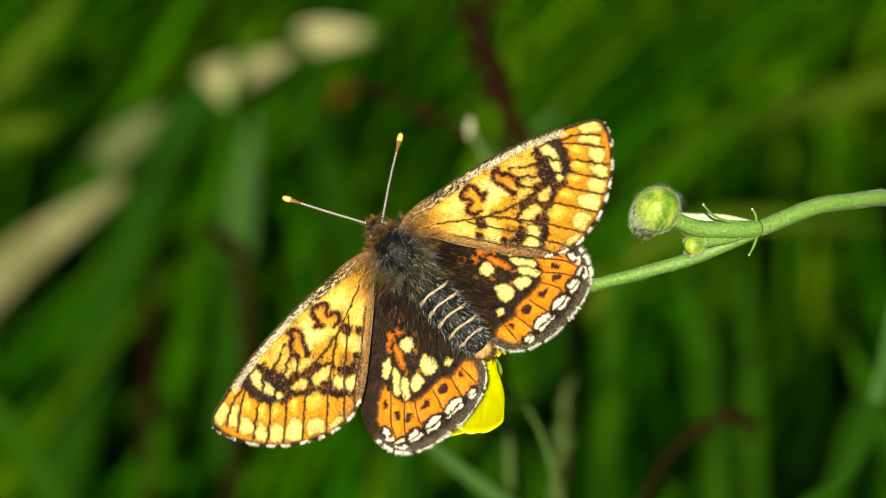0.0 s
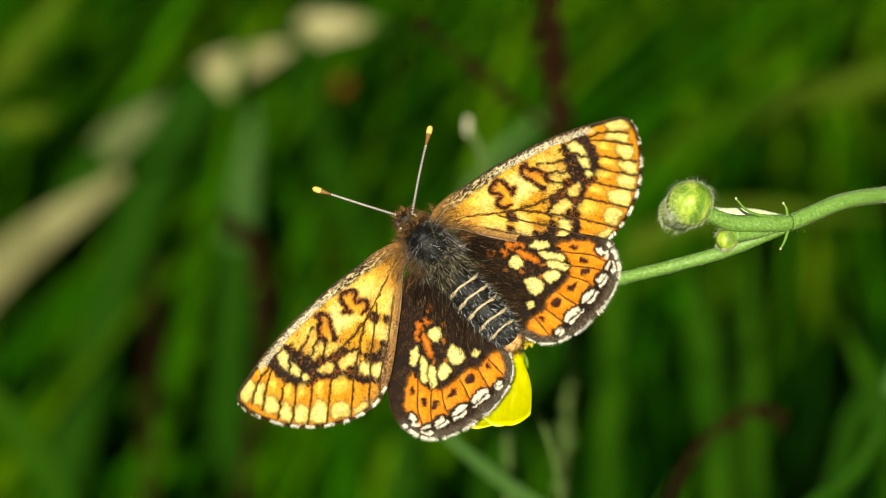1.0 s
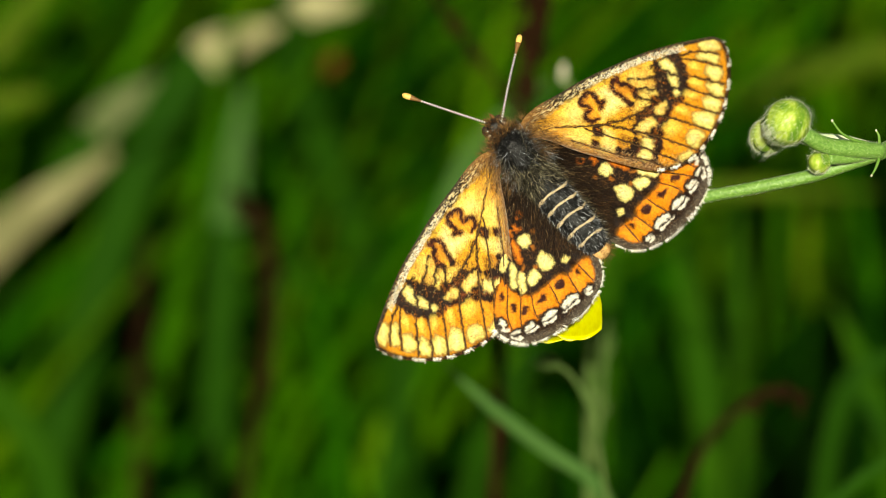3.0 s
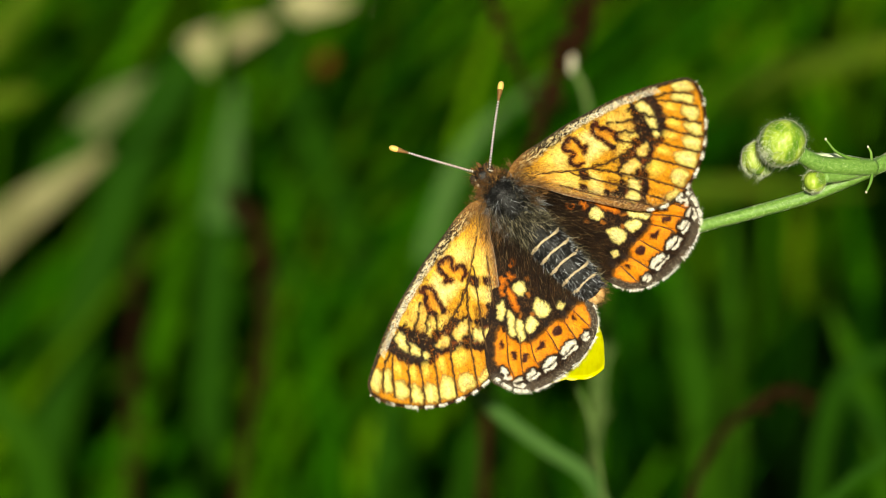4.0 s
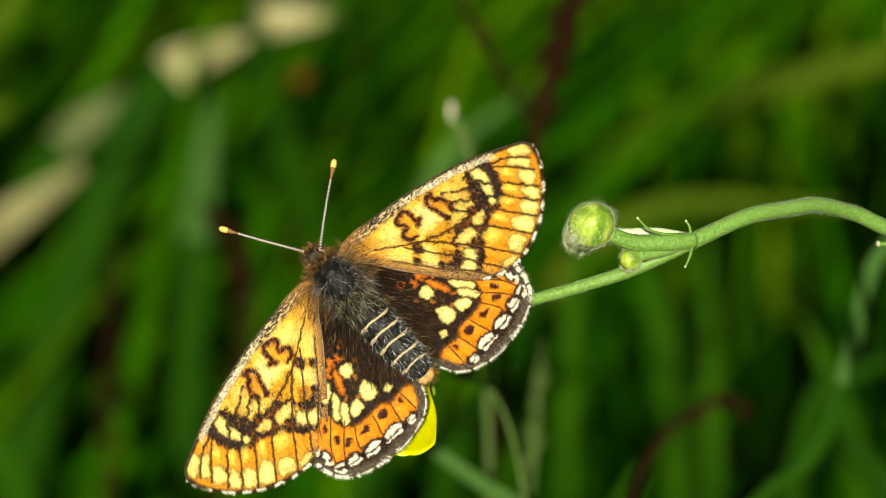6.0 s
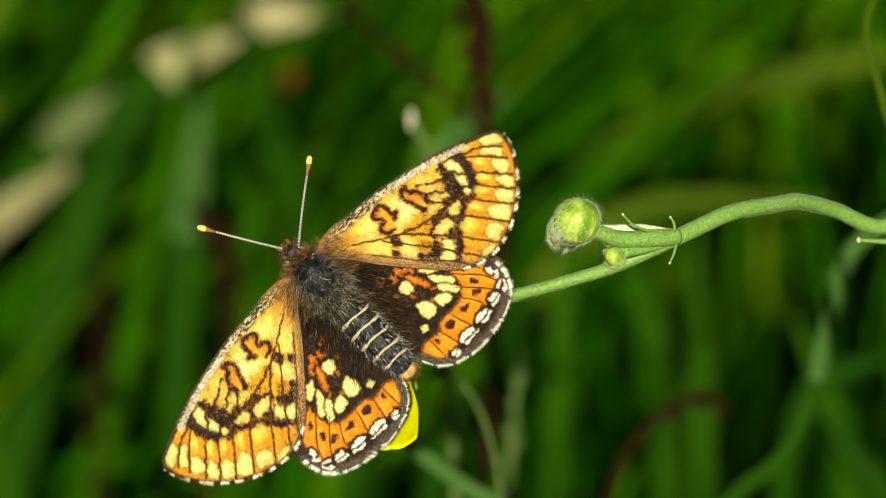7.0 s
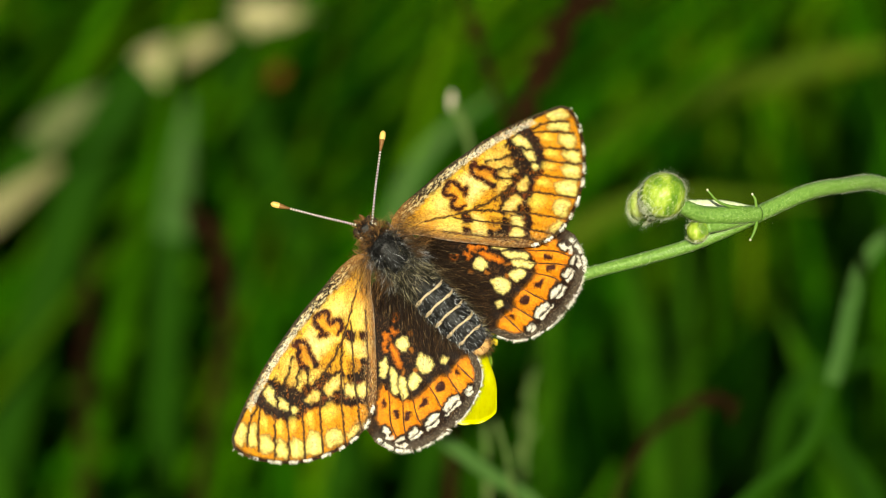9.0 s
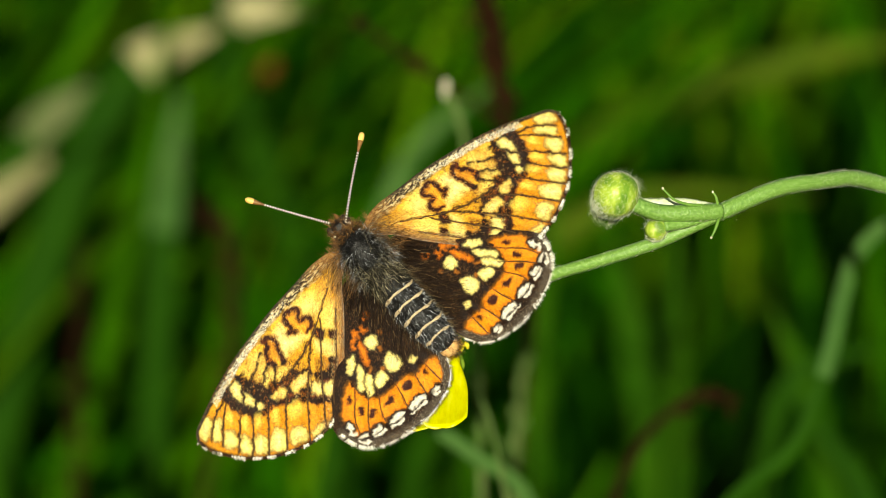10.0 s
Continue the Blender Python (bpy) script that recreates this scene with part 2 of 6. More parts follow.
# ---- ground and grass ----
def build_ground():
    """One sheet to the horizon, uneven near by."""
    ring = [0.0, 0.3, 0.6, 0.9, 1.2, 1.6, 2.2, 3, 4, 6, 10, 20, 50, 120, 300]
    verts, faces, around = [], [], 40
    for i, r in enumerate(ring):
        for j in range(around):
            a = 2 * math.pi * j / around
            x, y = r * math.cos(a), 0.7 + r * math.sin(a)
            z = -0.03 + 0.02 * noise.noise(Vector((x * 3, y * 3, 0.0))) if r < 12 else -0.03
            verts.append((x, y, z))
    for i in range(len(ring) - 1):
        for j in range(around):
            b = (j + 1) % around
            faces.append((i * around + j, i * around + b, (i + 1) * around + b, (i + 1) * around + j))
    tagged(mesh_object("ground", verts, faces, M_SOIL), "meadow soil under thick green grass, coloured as dark as its deep shade", "ground", kind="structure")


def blade_strip(points, width, count=14, fold=0.25, twist=0.0, tip=0.15):
    """A grass leaf: a folded strip, widest in its lower half, along a smooth line."""
    line = curve_points(points, count)
    t = np.gradient(line, axis=0)
    t /= np.linalg.norm(t, axis=1)[:, None]
    verts, faces = [], []
    for k in range(count):
        s = k / (count - 1)
        w = width * 0.5 * min(1.0, 0.55 + 1.5 * s) * (1 - (1 - tip) * max(0.0, (s - 0.6) / 0.4) ** 1.6)
        side = np.cross(t[k], (0.0, -1.0, 0.15))
        side /= np.linalg.norm(side) + 1e-9
        up = np.cross(side, t[k])
        a = twist * s
        side, up = math.cos(a) * side + math.sin(a) * up, math.cos(a) * up - math.sin(a) * side
        verts += [line[k] - side * w, line[k] - up * w * fold, line[k] + side * w,
                  line[k] + side * w - up * 0.0002, line[k] - up * (w * fold + 0.0004), line[k] - side * w - up * 0.0002]
    for k in range(count - 1):
        for j in range(6):
            b = (j + 1) % 6
            faces.append((6 * k + j, 6 * k + b, 6 * k + 6 + b, 6 * k + 6 + j))
    return verts, faces


def grass_mass(name, seed, count, near, far, spread, low, high, wide, label, lean=0.0, middle=0.0, half=None, mat=M_GRASS, thin=None):
    """Many bent blades in one object; thin: a wedge (two slopes, share) with few of them, baring the shade-dark ground.
    """
    rng = np.random.default_rng(seed)
    segs = 6
    y = near + (far - near) * rng.random(count) ** 1.3
    x = middle + (rng.random(count) * 2 - 1) * (half if half else spread + 0.25 * y)
    if thin:
        keep = ~((x > thin[0] * y) & (x < thin[1] * y) & (rng.random(count) < thin[2]))
        x, y = x[keep], y[keep]
        count = len(x)
    h = low + (high - low) * rng.random(count)
    w = wide * (0.5 + rng.random(count))
    turn = rng.random(count) * 2 * math.pi
    bend = h * (0.1 + 0.5 * rng.random(count) ** 2)
    slant = lean * h + 0.12 * h * rng.normal(size=count)
    face = rng.normal(0, 0.6, count)
    verts = np.zeros((count, segs + 1, 2, 3))
    for k in range(segs + 1):
        s = k / segs
        cx = x + slant * s + bend * s ** 2.2 * np.cos(turn)
        cy = y + bend * s ** 2.2 * np.sin(turn)
        cz = h * (s - 0.25 * (bend / h) * s ** 3) - 0.03
        half = 0.5 * w * (1 - s ** 2.5) * (0.6 + 0.8 * s * (1 - s)) + 0.0001
        for side, sign in ((0, -1), (1, 1)):
            verts[:, k, side, 0] = cx + sign * half * np.cos(face + 0.6 * s)
            verts[:, k, side, 1] = cy + sign * half * np.sin(face + 0.6 * s)
            verts[:, k, side, 2] = cz
    base = np.arange(count)[:, None, None] * (2 * (segs + 1))
    quad = np.array([[2 * k, 2 * k + 1, 2 * k + 3, 2 * k + 2] for k in range(segs)])
    faces = (base + quad[None]).reshape(-1, 4)
    tagged(mesh_object(name, verts.reshape(-1, 3), faces.tolist(), mat), label, "grass", kind="stuff")


def set_back(points, k):
    """The same line of sight, k times as far off; the foot stays in the ground."""
    out = [np.array(EYE) + (np.array(p, float) - np.array(EYE)) * k for p in points]
    out[0][2] = -0.03
    return out


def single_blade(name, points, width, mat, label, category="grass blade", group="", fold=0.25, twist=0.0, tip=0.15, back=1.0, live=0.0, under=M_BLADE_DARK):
    """One leaf of its own, standing in the ground at its first point; its lower share is coloured dark green as if
    shaded.
    """
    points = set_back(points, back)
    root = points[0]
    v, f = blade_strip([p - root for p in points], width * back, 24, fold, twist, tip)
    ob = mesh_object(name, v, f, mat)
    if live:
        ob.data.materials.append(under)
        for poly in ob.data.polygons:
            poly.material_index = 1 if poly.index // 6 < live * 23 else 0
    ob.location = root
    return tagged(ob, label, category, group)


def dock_stalk(points, radii, knots, seed, label, back=1.0, live=0.0):
    """A dead brown stalk with ragged clumps of seeds along its upper part; a lower share can be coloured dark green as
    if shaded.
    """
    rng = np.random.default_rng(seed)
    points = set_back(points, back)
    root = points[0]
    local = [p - root for p in points]
    radii, knots = [r * back * 0.6 for r in radii], [(a, b, n, r * back) for a, b, n, r in knots]
    ob = mesh_object("dock_stalk", *tube(local, radii, 26, 8, 0.15), M_RUST)
    if live:
        ob.data.materials.append(M_BLADE_DARK)
        for poly in ob.data.polygons:
            poly.material_index = 1 if poly.index // 8 < live * 25 else 0
    ob.location = root
    line = curve_points(local, 60)
    pieces = []
    for a, b, n, r in knots:
        for _ in range(n):
            c = line[int((a + (b - a) * rng.random()) * 59)] + rng.normal(size=3) * r
            pieces.append(ball(c, np.array((0.9, 1.6, 0.7)) * r * (0.5 + 0.7 * rng.random()), 5, 7, Matrix.Rotation(rng.random() * 3, 3, rng.normal(size=3))))
    if pieces:
        mesh_object("seed_clump", *joined(*pieces), M_RUST, ob, "ragged dark seeds on the dead stalk")["kind"] = "stuff"
    return tagged(ob, label, "dock stalk", "dead stalks")


def seed_grass(points, radius, head, seed, label, count=46, back=1.0):
    """A flowering grass: a thin culm with a slender head of overlapping spikelets."""
    rng = np.random.default_rng(seed)
    points = set_back(points, back)
    root = points[0]
    local = [p - root for p in points]
    ob = mesh_object("grass_stalk", *tube(local, [radius, radius * 0.9, radius, radius * 1.05, radius * 0.75], 40, 8), M_HEAD)
    ob.location = root
    line = curve_points(local, 100)
    pieces = []
    for _ in range(count):
        s = head + (1 - head) * rng.random()
        k = min(int(s * 99), 97)
        w = line[k + 1] - line[k]
        w = w / np.linalg.norm(w) + rng.normal(size=3) * 0.12
        c = line[k] + rng.normal(size=3) * radius * 1.2
        pieces.append(tube([c, c + w * 0.0011, c + w * 0.0022], [radius * 0.3, radius * 1.0, radius * 0.2], 5, 5))
    if not pieces:
        mesh_object("shoot_tip", *ball(local[-1], (radius * 0.95, radius * 2.6, radius * 0.95), 8, 10, Matrix.Rotation(1.57, 3, "X")), M_BRACT_TIP, ob, "pale rounded tip of the shoot")
        return tagged(ob, label, "grass stalk", "flowering grasses")
    mesh_object("seed_head", *joined(*pieces), M_HEAD, ob, "slender pale head of overlapping spikelets")["kind"] = "stuff"
    return tagged(ob, label, "grass stalk", "flowering grasses")


build_ground()
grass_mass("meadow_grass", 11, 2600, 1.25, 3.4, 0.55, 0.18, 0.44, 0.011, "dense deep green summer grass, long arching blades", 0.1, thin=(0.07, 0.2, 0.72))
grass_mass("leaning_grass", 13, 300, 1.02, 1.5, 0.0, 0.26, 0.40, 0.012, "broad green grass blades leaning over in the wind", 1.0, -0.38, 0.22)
grass_mass("leaning_grass", 18, 330, 1.2, 1.7, 0.0, 0.28, 0.44, 0.012, "yellow-green blades leaning over in the wind, sunlight put into their colour", 0.95, -0.40, 0.26, M_GRASS_LIGHT)
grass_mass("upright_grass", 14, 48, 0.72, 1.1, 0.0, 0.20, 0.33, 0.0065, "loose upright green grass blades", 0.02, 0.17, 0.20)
grass_mass("sunlit_grass", 16, 520, 1.7, 3.3, 0.5, 0.28, 0.46, 0.012, "tall yellow-green grass blades, coloured light as if sunlit", 0.05, -0.40, mat=M_GRASS_LIGHT)
grass_mass("leaning_grass", 19, 60, 0.98, 1.25, 0.0, 0.25, 0.34, 0.009, "soft mid-green blades leaning across, coloured light as if sunlit", 0.5, -0.16, 0.11, M_GRASS_LIGHT)
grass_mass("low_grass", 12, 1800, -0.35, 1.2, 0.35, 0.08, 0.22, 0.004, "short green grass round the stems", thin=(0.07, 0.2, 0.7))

def meadow_round(seed, count):
    """The meadow on all other sides, round the open wedge that the stems stand in."""
    rng = np.random.default_rng(seed)
    spots = []
    while len(spots) < count:
        r, a = 0.6 + 3.6 * rng.random() ** 0.75, rng.random() * 2 * math.pi
        x, y = r * math.cos(a), 0.4 + r * math.sin(a)
        if y < -0.25 or abs(x) > 0.45 + 0.25 * y or y > 3.4:
            spots.append((x, y))
    x, y = np.array(spots).T
    h = (0.16 + 0.24 * rng.random(count)) * np.clip(np.hypot(x, y) / 1.2, 0.5, 1)
    w, turn, face = 0.006 + 0.008 * rng.random(count), rng.random(count) * 2 * math.pi, rng.random(count) * math.pi
    verts = np.zeros((count, 8, 3))
    for k in range(4):
        s = k / 3
        for side in (0, 1):
            half = (side * 2 - 1) * 0.5 * w * (1 - 0.97 * s ** 2)
            verts[:, 2 * k + side] = np.stack([x + 0.45 * h * s ** 2 * np.cos(turn) + half * np.cos(face), y + 0.45 * h * s ** 2 * np.sin(turn) + half * np.sin(face), h * s - 0.05], 1)
    quad = np.array([[2 * k, 2 * k + 1, 2 * k + 3, 2 * k + 2] for k in range(3)])
    faces = (np.arange(count)[:, None, None] * 8 + quad[None]).reshape(-1, 4)
    tagged(mesh_object("surrounding_grass", verts.reshape(-1, 3), faces.tolist(), M_GRASS), "green meadow grass reaching away on all sides", "grass", kind="stuff")


meadow_round(15, 22000)

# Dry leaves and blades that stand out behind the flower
single_blade("dry_reed_leaf", [(-0.19, 0.56, -0.03), (-0.165, 0.57, 0.16), (-0.1023, 0.5843, 0.2629), (-0.069, 0.5898, 0.289)], 0.0112, M_STRAW_SHADED,
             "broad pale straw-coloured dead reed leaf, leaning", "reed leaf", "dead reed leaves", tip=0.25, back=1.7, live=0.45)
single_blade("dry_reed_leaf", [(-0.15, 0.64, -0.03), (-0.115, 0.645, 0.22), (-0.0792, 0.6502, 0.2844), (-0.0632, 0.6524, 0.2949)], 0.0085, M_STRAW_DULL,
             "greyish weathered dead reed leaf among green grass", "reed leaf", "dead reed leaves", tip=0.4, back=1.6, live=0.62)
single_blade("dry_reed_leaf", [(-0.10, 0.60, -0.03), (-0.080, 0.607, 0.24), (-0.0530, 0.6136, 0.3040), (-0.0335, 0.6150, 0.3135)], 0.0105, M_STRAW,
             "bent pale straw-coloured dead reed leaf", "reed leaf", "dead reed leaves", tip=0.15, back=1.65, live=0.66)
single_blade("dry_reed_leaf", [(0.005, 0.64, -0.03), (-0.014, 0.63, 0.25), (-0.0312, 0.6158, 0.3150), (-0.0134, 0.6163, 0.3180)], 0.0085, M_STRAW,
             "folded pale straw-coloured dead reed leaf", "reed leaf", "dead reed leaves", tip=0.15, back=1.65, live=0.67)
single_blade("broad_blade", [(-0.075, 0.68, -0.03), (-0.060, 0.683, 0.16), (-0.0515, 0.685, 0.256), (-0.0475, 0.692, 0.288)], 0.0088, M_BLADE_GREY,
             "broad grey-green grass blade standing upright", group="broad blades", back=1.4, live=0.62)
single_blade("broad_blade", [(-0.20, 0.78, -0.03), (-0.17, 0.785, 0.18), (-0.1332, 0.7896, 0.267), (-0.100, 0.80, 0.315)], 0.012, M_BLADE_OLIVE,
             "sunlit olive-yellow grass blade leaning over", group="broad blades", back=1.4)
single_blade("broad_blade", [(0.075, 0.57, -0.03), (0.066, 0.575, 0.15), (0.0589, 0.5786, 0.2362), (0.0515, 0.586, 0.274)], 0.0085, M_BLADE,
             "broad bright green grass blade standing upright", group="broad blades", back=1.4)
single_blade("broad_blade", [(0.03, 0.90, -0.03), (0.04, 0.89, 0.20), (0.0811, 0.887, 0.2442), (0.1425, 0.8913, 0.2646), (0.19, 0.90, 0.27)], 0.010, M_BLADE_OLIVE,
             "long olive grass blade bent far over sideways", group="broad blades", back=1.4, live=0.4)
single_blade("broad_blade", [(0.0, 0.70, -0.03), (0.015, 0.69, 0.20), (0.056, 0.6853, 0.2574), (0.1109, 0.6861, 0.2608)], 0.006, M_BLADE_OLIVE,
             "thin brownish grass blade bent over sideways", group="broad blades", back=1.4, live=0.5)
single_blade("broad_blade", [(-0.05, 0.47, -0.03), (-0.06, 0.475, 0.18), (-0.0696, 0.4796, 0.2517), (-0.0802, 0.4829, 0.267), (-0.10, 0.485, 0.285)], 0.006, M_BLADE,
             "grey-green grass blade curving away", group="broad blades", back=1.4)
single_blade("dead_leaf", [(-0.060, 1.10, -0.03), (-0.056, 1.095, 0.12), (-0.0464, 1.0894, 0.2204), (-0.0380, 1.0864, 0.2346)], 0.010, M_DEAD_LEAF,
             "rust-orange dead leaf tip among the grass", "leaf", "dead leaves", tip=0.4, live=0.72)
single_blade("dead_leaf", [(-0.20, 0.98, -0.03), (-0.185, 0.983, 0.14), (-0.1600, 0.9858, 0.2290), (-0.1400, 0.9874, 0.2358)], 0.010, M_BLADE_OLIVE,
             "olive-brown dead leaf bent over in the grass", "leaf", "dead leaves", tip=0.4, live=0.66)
for foot, mid, top, wide in [((0.150, 0.60, -0.03), (0.095, 0.5783, 0.2351), (0.0856, 0.5819, 0.2580), 0.0055), ((0.085, 0.72, -0.03), (0.0882, 0.7738, 0.1927), (0.0866, 0.7829, 0.2400), 0.0060),
                             ((0.045, 0.77, -0.03), (0.0486, 0.7785, 0.2149), (0.0545, 0.7839, 0.2480), 0.0060)]:
    single_blade("upright_blade", [foot, tuple((a + b) / 2 for a, b in zip(foot, mid)), mid, top], wide, M_BLADE,
                 "fresh light green grass blade in the sun", group="broad blades")
# Grey on the upper half stands in for the highlight along the bend.
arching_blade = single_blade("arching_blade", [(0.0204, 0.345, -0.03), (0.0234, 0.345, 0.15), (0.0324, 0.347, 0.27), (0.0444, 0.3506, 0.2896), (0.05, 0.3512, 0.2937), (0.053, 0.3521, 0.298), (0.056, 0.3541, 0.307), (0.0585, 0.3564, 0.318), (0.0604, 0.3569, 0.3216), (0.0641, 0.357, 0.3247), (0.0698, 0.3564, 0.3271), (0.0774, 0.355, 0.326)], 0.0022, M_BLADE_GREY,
                             "mid-green grass blade arching over, the highlight at its bend coloured grey", group="broad blades", fold=0.6, tip=0.6, live=0.50)
curling_stalk = mesh_object("grass_stalk", *tube([np.array(q) - np.array((0.078, 0.27, -0.03)) for q in ((0.078, 0.27, -0.03), (0.070, 0.28, 0.2), (0.0538, 0.2897, 0.3437), (0.0517, 0.2913, 0.3504), (0.0506, 0.2921, 0.3542), (0.0496, 0.2928, 0.3577), (0.0495, 0.2931, 0.3598), (0.0503, 0.2934, 0.3624), (0.0522, 0.2933, 0.3648), (0.056, 0.293, 0.366))],
                                                [0.0006, 0.0005, 0.00042, 0.0004, 0.0004, 0.0004, 0.00036, 0.0003, 0.00025], 90, 9, 0.12), M_BLADE_OLIVE)
curling_stalk.location = (0.078, 0.27, -0.03)
tagged(curling_stalk, "slender fresh green stalk curling over at its top", "grass stalk", "flowering grasses")
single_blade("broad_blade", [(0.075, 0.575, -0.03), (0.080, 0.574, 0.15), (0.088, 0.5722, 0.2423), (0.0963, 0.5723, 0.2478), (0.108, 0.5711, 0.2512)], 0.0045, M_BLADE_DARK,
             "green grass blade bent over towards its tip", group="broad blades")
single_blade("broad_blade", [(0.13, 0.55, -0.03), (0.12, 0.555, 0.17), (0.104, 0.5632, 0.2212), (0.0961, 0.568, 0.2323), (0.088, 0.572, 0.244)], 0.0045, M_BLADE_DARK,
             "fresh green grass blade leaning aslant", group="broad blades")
low_blade = single_blade("low_blade", [(0.085, 0.335, -0.03), (0.066, 0.336, 0.14), (0.018, 0.337, 0.2898), (0.0116, 0.3387, 0.2943), (0.0059, 0.3401, 0.2983), (0.0016, 0.3411, 0.3018), (-0.0023, 0.3421, 0.3054)], 0.0019, M_BLADE_GREY,
                         "slanting dull green grass blade below the flower", group="broad blades", tip=0.1)
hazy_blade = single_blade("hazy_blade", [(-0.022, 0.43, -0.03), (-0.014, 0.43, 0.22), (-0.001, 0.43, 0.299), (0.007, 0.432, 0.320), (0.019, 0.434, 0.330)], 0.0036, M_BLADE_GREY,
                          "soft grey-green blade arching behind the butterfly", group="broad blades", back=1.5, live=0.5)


def swinging_dock():
    """A dead stalk whose upper part, with a side branch and ragged seeds, swings in the wind."""
    rng = np.random.default_rng(3)
    ob = mesh_object("dock_stalk", *tube([(0, 0, 0), (0.001, 0, 0.12), (-0.001, 0, 0.23), (0, 0, 0.334)], [0.0016, 0.0013, 0.0011, 0.0010], 30, 8, 0.12), M_RUST)
    ob.location = (0.004, 0.432, -0.03)
    upper = mesh_object("upper_stalk", *tube([(0, 0, -0.004), (0.0005, 0, 0.014), (-0.0004, 0, 0.030), (0.0006, 0, 0.046)], [0.0010, 0.0009, 0.0009, 0.0006], 26, 8, 0.2), M_RUST, ob)
    branch = [np.array(q) for q in ((0.0, 0.0, 0.020), (-0.006, 0.0005, 0.0275), (-0.013, 0.001, 0.0345), (-0.020, 0.001, 0.043))]
    mesh_object("branch", *tube(branch, [0.0005, 0.0004, 0.0004, 0.0003], 20, 7, 0.2), M_RUST, upper, "thin dead side branch")
    pieces = []
    for _ in range(75):
        h = 0.024 + 0.023 * rng.random()
        c = np.array((0.0003, 0.0, h)) + rng.normal(size=3) * 0.0009
        pieces.append(ball(c, np.array((0.8, 1.5, 0.6)) * 0.0010 * (0.5 + 0.8 * rng.random()), 5, 7, Matrix.Rotation(rng.random() * 3, 3, rng.normal(size=3))))
    for _ in range(16):
        c = np.array((0.001 + 0.004 * rng.random(), 0.0, 0.0455)) + rng.normal(size=3) * 0.0006
        pieces.append(ball(c, np.array((0.9, 1.6, 0.6)) * 0.0009 * (0.5 + 0.8 * rng.random()), 5, 7, Matrix.Rotation(rng.random() * 3, 3, rng.normal(size=3))))
    for _ in range(18):
        c = branch[1] + (branch[3] - branch[1]) * rng.random() + rng.normal(size=3) * 0.0005
        pieces.append(ball(c, np.array((0.8, 1.5, 0.6)) * 0.0007 * (0.5 + 0.8 * rng.random()), 5, 7, Matrix.Rotation(rng.random() * 3, 3, rng.normal(size=3))))
    mesh_object("seed_clump", *joined(*pieces), M_RUST, upper, "ragged dark seeds on the dead stalk")["kind"] = "stuff"
    return tagged(ob, "dead dark red-brown dock stalk with ragged seeds", "dock stalk", "dead stalks"), upper


dock_a, dock_a_top = swinging_dock()
dock_b = dock_stalk([(-0.045, 0.425, -0.03), (-0.040, 0.43, 0.2), (-0.0345, 0.4319, 0.2674), (-0.0310, 0.436, 0.290), (-0.0317, 0.4391, 0.3012), (-0.0345, 0.440, 0.307), (-0.0385, 0.441, 0.3105)], [0.0018, 0.0014, 0.0013, 0.0013, 0.0009],
                    [(0.40, 0.98, 40, 0.0010)], 4, "dead dark red-brown stalk bent at its top", 1.35)
dock_c = dock_stalk([(-0.056, 0.478, -0.03), (-0.054, 0.48, 0.2), (-0.0527, 0.4832, 0.2685), (-0.0517, 0.4883, 0.2935)], [0.0016, 0.0013, 0.0013, 0.0009],
                    [(0.45, 1.0, 36, 0.0010)], 5, "upright dead brown stalk among the grass", 1.4)
dock_d = dock_stalk([(0.010, 0.385, -0.03), (0.014, 0.384, 0.18), (0.0292, 0.3788, 0.275), (0.0311, 0.381, 0.2822), (0.0347, 0.3825, 0.2884), (0.0398, 0.3833, 0.2927), (0.0436, 0.3833, 0.2943), (0.0459, 0.3829, 0.2939), (0.0466, 0.382, 0.291)], [0.0016, 0.0013, 0.0011, 0.0010, 0.0007],
                    [(0.62, 0.95, 16, 0.0007)], 6, "thin dead red-brown stalk bent over at its top")
grass_a = seed_grass([(0.012, 0.280, -0.03), (0.010, 0.283, 0.2), (0.0046, 0.2854, 0.3478), (0.0028, 0.2863, 0.3519)], 0.00055, 0.972, 7,
                     "young grass shoot with a pale rounded tip", 0, 1.3)
grass_b = seed_grass([(0.012, 0.322, -0.03), (0.0135, 0.325, 0.25), (0.0141, 0.3263, 0.2998), (0.0152, 0.3297, 0.3165)], 0.00042, 0.60, 8,
                     "flowering grass stalk with a slender greenish head", 46, 1.25)
grass_c = seed_grass([(0.004, 0.30, -0.03), (0.006, 0.305, 0.18), (0.0133, 0.3177, 0.2945), (0.0126, 0.3198, 0.3009), (0.0117, 0.3212, 0.3054), (0.0105, 0.3222, 0.309), (0.0092, 0.3229, 0.3114), (0.0078, 0.3234, 0.3129), (0.0063, 0.3236, 0.3136)], 0.00028, 0.90, 9,
                     "thin pale green grass stalk drooping at its tip", 14)



# ---- the buttercup ----
def hairs_on(line, radius, count, seed, length, spread=0.8):
    """Fine hairs standing off a tube."""
    rng = np.random.default_rng(seed)
    sides, ups = frames_along(line)
    roots, ways = [], []
    for _ in range(count):
        k = rng.integers(1, len(line) - 1)
        a = rng.random() * 2 * math.pi
        out = math.cos(a) * sides[k] + math.sin(a) * ups[k]
        along = line[k + 1] - line[k - 1]
        along = along / (np.linalg.norm(along) + 1e-12)
        roots.append(line[k] + out * radius * 0.97 + along * rng.normal() * radius)
        ways.append(out + along * rng.normal() * spread)
    return strands(roots, ways, length * (0.5 + rng.random(count)), np.full(count, 0.0000075), rng)


